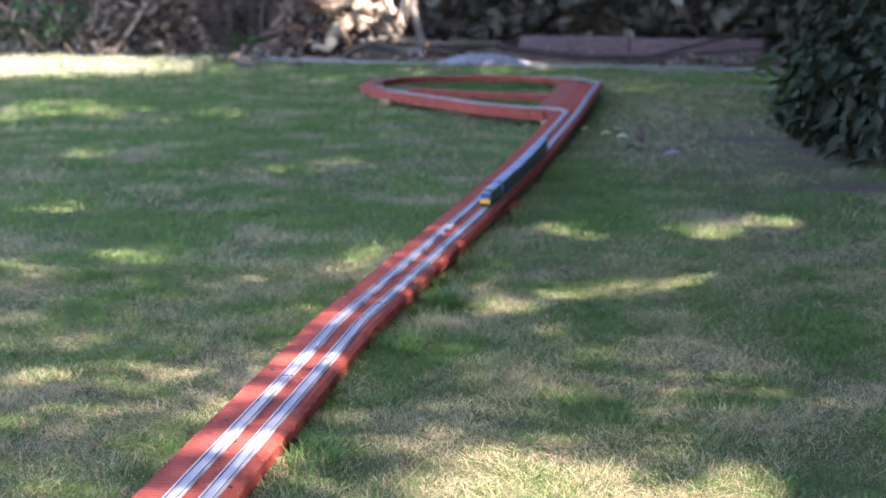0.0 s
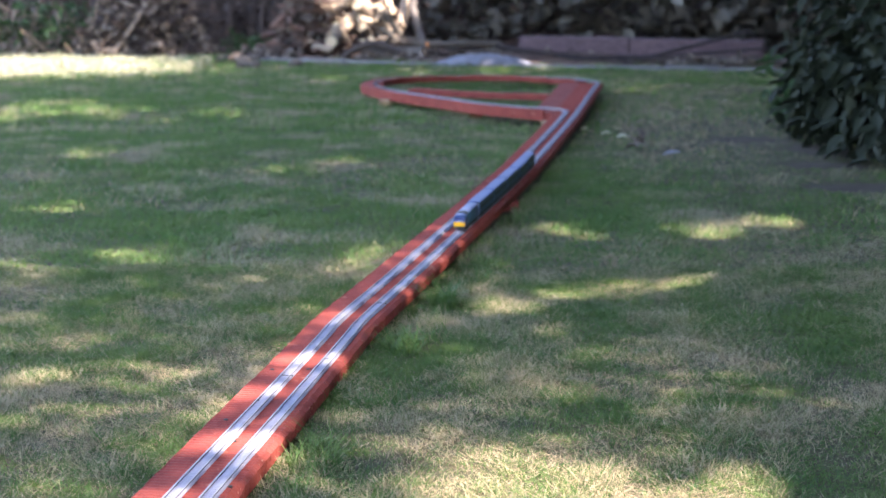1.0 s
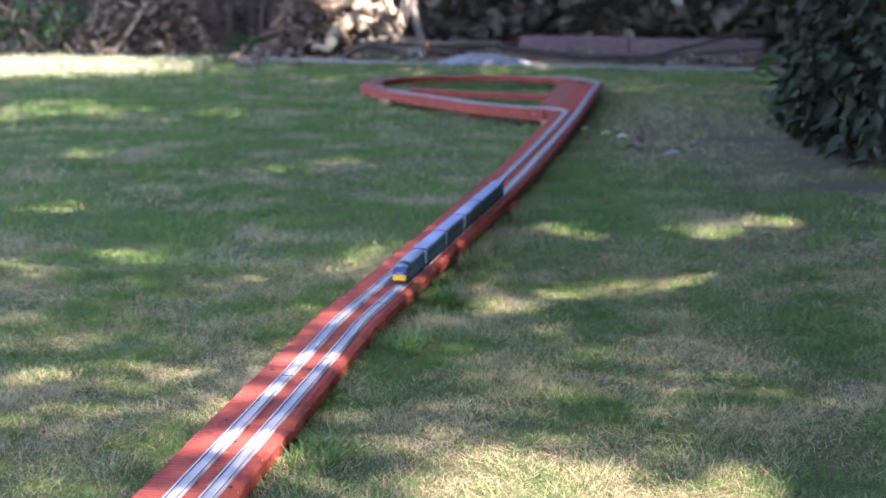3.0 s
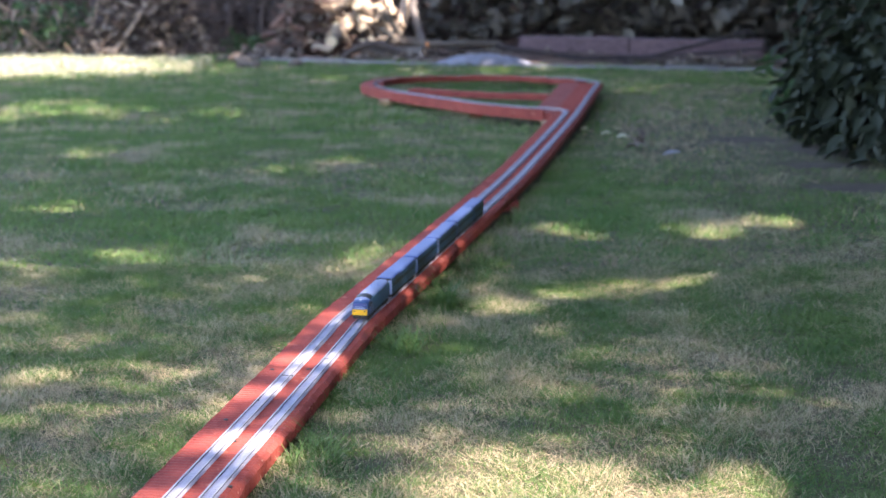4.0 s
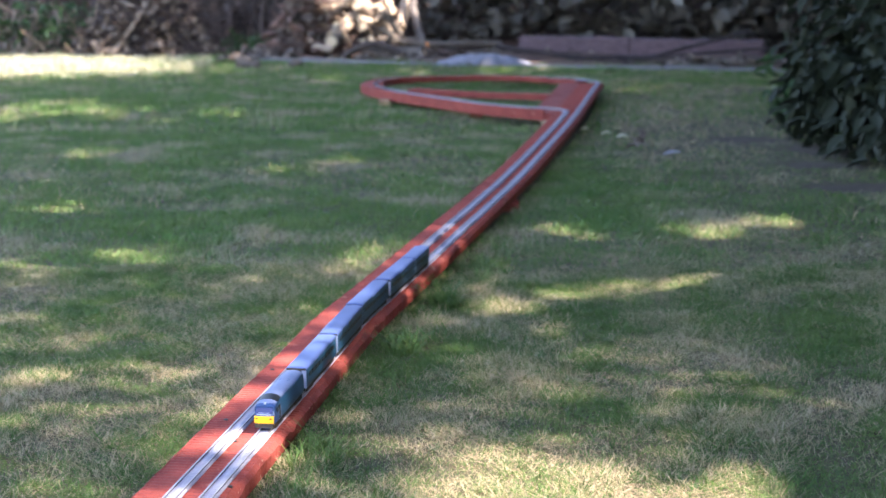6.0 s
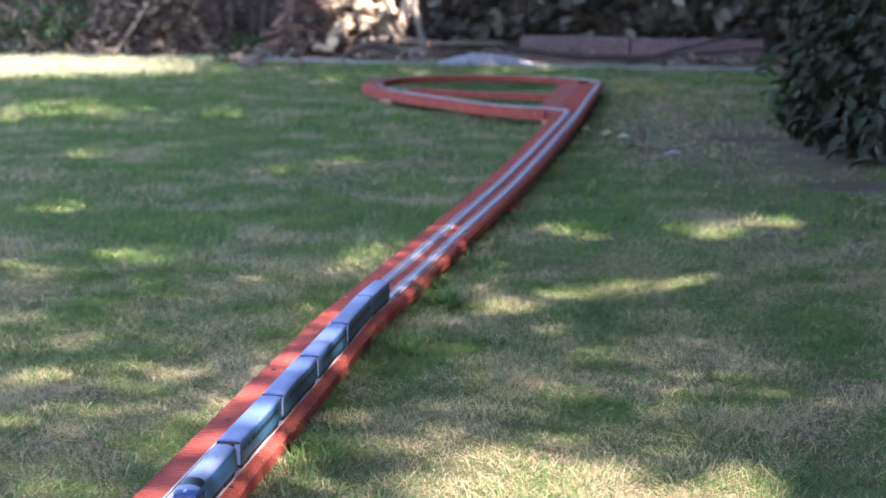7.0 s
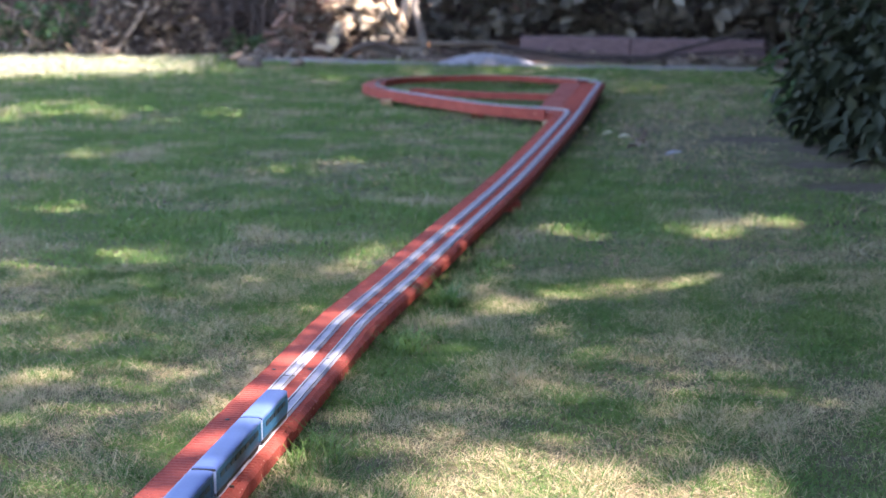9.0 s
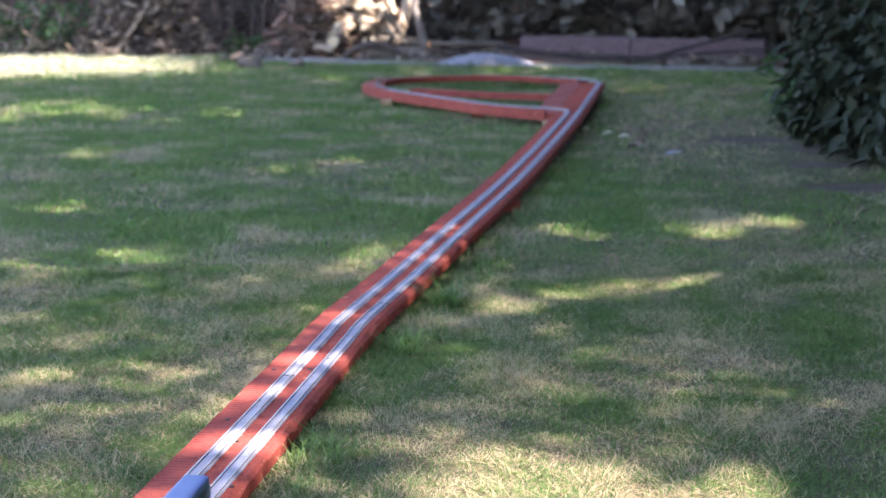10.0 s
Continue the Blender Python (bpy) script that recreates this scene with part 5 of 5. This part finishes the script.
def build_trees():
    """Two unseen trees added to the side, crown gaps placed to dapple the lawn."""
    g = np.random.default_rng(41)
    k = SUN_SLOPE
    for ti, (tx, ty, ya, yb) in enumerate(((5.2, 1.6, -0.1, 6.6), (6.0, 8.0, 6.6, 15.4))):
        tree = tagged(new("tree"), "unseen tree with crown gaps laid out to dapple the lawn", "tree", "trees beside the lawn")
        stretches = ((-1.7, 1.8, 1.9, 5.2, 0.062, 7200), (-2.6, 2.6, 5.2, 6.6, 0.08, 4300)) if ti == 0 else ((-3.9, 3.3, 6.6, 14.4, 0.10, 2800),)
        P, S = [], []
        for x0, x1, y0, y1, size, per in stretches:
            n = int((x1 - x0) * (y1 - y0) * per)
            gx, gy = g.uniform(x0, x1, n), g.uniform(y0, y1, n)
            ok = g.random(n) < np.clip(-np.log(openness(gx, gy)) / 4.6, 0, 1)
            ok &= gx > -2.6 - 0.17 * gy + 0.4 * np.sin(gy * 2.3)
            P.append(np.stack([gx, gy], 1)[ok])
            S.append(np.full(int(ok.sum()), size))
        n = 60000
        gx, gy = g.uniform(-8.0, 6.4, n), g.uniform(ya, yb, n)
        ok = gx > -2.6 - 0.17 * gy + 0.4 * np.sin(gy * 2.3)
        for x0, x1, y0, y1, size, per in stretches:
            ok &= ~((gx > x0 - 0.03) & (gx < x1 + 0.03) & (gy > y0 - 0.03) & (gy < y1 + 0.03))
        P.append(np.stack([gx, gy], 1)[ok])
        S.append(np.full(int(ok.sum()), 0.16))
        flat, size = np.concatenate(P), np.concatenate(S)
        z = g.uniform(4.4, 6.2, len(flat))
        pos = np.stack([flat[:, 0] + k.x * z, flat[:, 1] + k.y * z, z], 1)
        o = leaves("crown", pos, size, M_CROWN, 42 + ti, aspect=0.8, spread=1.0, fold=False)
        o.parent = tree
        r2 = random.Random(ti)
        bm = bmesh.new()
        rings = []
        for i in range(9):
            u = i / 8
            r = 0.2 * (1 - 0.55 * u) + 0.1 * (1 - u) ** 6
            rings.append([(tx + 0.1 * math.sin(3 * u) + r * math.cos(a) * (1 + 0.1 * math.sin(3 * a)), ty + r * math.sin(a), -0.1 + 5.4 * u) for a in np.linspace(0, 2 * math.pi, 14)[:-1]])
        loft(bm, rings)
        part("trunk", bm, M_BARK, tree, smooth=True)
        ends = []
        far = pos[(pos[:, 0] - k.x * pos[:, 2]) > 2.2]
        for _ in range(14):
            q = far[r2.randrange(len(far))]
            ends.append((tx, ty, r2.uniform(3.2, 5.2), float(q[0]), float(q[1]), float(q[2]), 0.04))
        s = sticks("limbs", ends, M_BARK, 43, bends=4)
        s.parent = tree


def build_tufts():
    """Longer grass along the deck's side, and single weeds."""
    for k, (x, y, n, h, rx, ry) in enumerate(((-0.205, 2.50, 130, 0.075, 0.04, 0.08), (-0.085, 3.27, 260, 0.06, 0.04, 0.09), (0.0, 3.70, 260, 0.085, 0.03, 0.06),
                                              (-0.11, 2.95, 150, 0.03, 0.05, 0.14), (0.16, 4.5, 160, 0.045, 0.03, 0.2),
                                              (0.2, 6.3, 120, 0.05, 0.05, 0.3), (1.17, 11.45, 200, 0.09, 0.12, 0.1), (-0.02, 3.45, 130, 0.04, 0.03, 0.15), (0.10, 4.15, 160, 0.045, 0.03, 0.2),
                                              (-0.22, 2.38, 40, 0.05, 0.02, 0.05), (0.24, 4.95, 160, 0.045, 0.04, 0.2), (0.36, 5.5, 160, 0.05, 0.04, 0.3), (0.52, 6.3, 160, 0.05, 0.05, 0.4),
                                              (0.75, 7.6, 160, 0.05, 0.05, 0.5), (0.1, 10.5, 300, 0.06, 0.6, 0.1), (0.3, 9.6, 300, 0.06, 0.35, 0.12))):
        rng = np.random.default_rng(60 + k)
        a, u = rng.uniform(0, 2 * np.pi, n), np.sqrt(rng.random(n))
        px, py = x + rx * u * np.cos(a), y + ry * u * np.sin(a)
        hh = h * (0.4 + 0.6 * rng.random(n) ** 2)
        b = rng.uniform(0, 2 * np.pi, n)
        w = 0.0006 * (1 + y / 5)
        v = np.empty((n, 8, 3))
        for i, (t, ww) in enumerate(((0, 1), (0.45, 0.95), (0.8, 0.7), (1.0, 0.1))):
            ox, oy = np.cos(b) * hh * 0.9 * t ** 2, np.sin(b) * hh * 0.9 * t ** 2
            z = ground_z(px, py) - 0.003 + hh * (t - 0.25 * t * t)
            v[:, 2 * i] = np.stack([px + ox - np.sin(b) * w * ww, py + oy + np.cos(b) * w * ww, z], 1)
            v[:, 2 * i + 1] = np.stack([px + ox + np.sin(b) * w * ww, py + oy - np.cos(b) * w * ww, z], 1)
        kk = np.arange(n)[:, None] * 8
        f = np.concatenate([kk + np.array([2 * i, 2 * i + 1, 2 * i + 3, 2 * i + 2]) for i in range(3)])
        tagged(soup("grass_tuft", v.reshape(-1, 3), f, M_TUFT), "longer bright green grass tuft missed by the mower", "grass")


def build_litter():
    """Pale bits lying on the lawn beside the deck's far part."""
    for k, (x, y, L) in enumerate(((0.74, 7.42, 0.05), (0.80, 7.28, 0.06), (0.66, 7.62, 0.035), (0.93, 6.62, 0.07))):
        rng = random.Random(90 + k)
        z = float(ground_z(x, y)) + 0.018
        bm = bmesh.new()
        rings = []
        for i in range(5):
            u = i / 4 - 0.5
            w = 0.016 * math.cos(u * 2.6) * rng.uniform(0.8, 1.2)
            lift = 0.012 * (1 - 4 * u * u) * rng.uniform(0.5, 1.4)
            rings.append([(u * L, -w, lift * 0.4), (u * L, 0, lift + 0.004), (u * L, w, lift * 0.4), (u * L, 0, lift)])
        loft(bm, rings)
        bm.transform(pose(x, y, z, rng.uniform(-15, 15), rng.uniform(-8, 8), rng.uniform(-40, 40)))
        tagged(part("fallen_leaf", bm, M_GRAVEL if k == 3 else M_PALE_LIT), "curled bluish leaf lying on the grass" if k == 3 else "curled bleached leaf lying on the grass", "leaf", "fallen leaves on the lawn")


def build_unseen_side_hedge():
    """An unseen tall hedge beside the lawn, under the trees, added to block sky light."""
    g = np.random.default_rng(51)
    hedge = tagged(new("hedge"), "unseen tall dark hedge added beside the lawn to block sky light", "hedge")
    bm = box(bmesh.new(), 4.3, 4.8, -4.0, 13.6, -0.1, 4.0, 0.1)
    part("hedge_core", bm, M_TWIG, hedge)
    n = 9000
    pos = np.stack([4.25 - g.random(n) * 0.3, g.uniform(-4, 13.6, n), g.uniform(0.05, 4.1, n)], 1)
    o = leaves("foliage", pos, 0.22, M_LEAF2, 52, normal=np.array([-0.9, 0, 0]), aspect=0.65)
    o.parent = hedge
    # two more shrubs out of view, added to shade the lawn's near side
    for centre, size in (((2.95, 2.7, 0.06), (1.5, 1.9, 2.6)), ((2.35, -0.1, 0.06), (1.2, 1.5, 2.7))):
        bush = tagged(new("evergreen_bush"), "unseen dark green evergreen shrub added to shade the lawn", "bush")
        d = g.normal(size=(15000, 3))
        d[:, 2] = np.abs(d[:, 2])
        d /= np.linalg.norm(d, axis=1, keepdims=True)
        pos = np.array(centre) + d * (0.6 + 0.4 * g.random((15000, 1)) ** 0.6) * np.array(size)
        o = leaves("foliage", pos, 0.11, M_LEAF, 53, normal=d * 0.9, aspect=0.55, droop=0.6)
        o.parent = bush


build_ground()
build_soil_patches()
build_unseen_side_hedge()
build_back()
build_hedge()
build_bush()
build_trees()
build_deck()
build_tracks()
build_train()
build_lawn()
build_tufts()
build_litter()
motions()
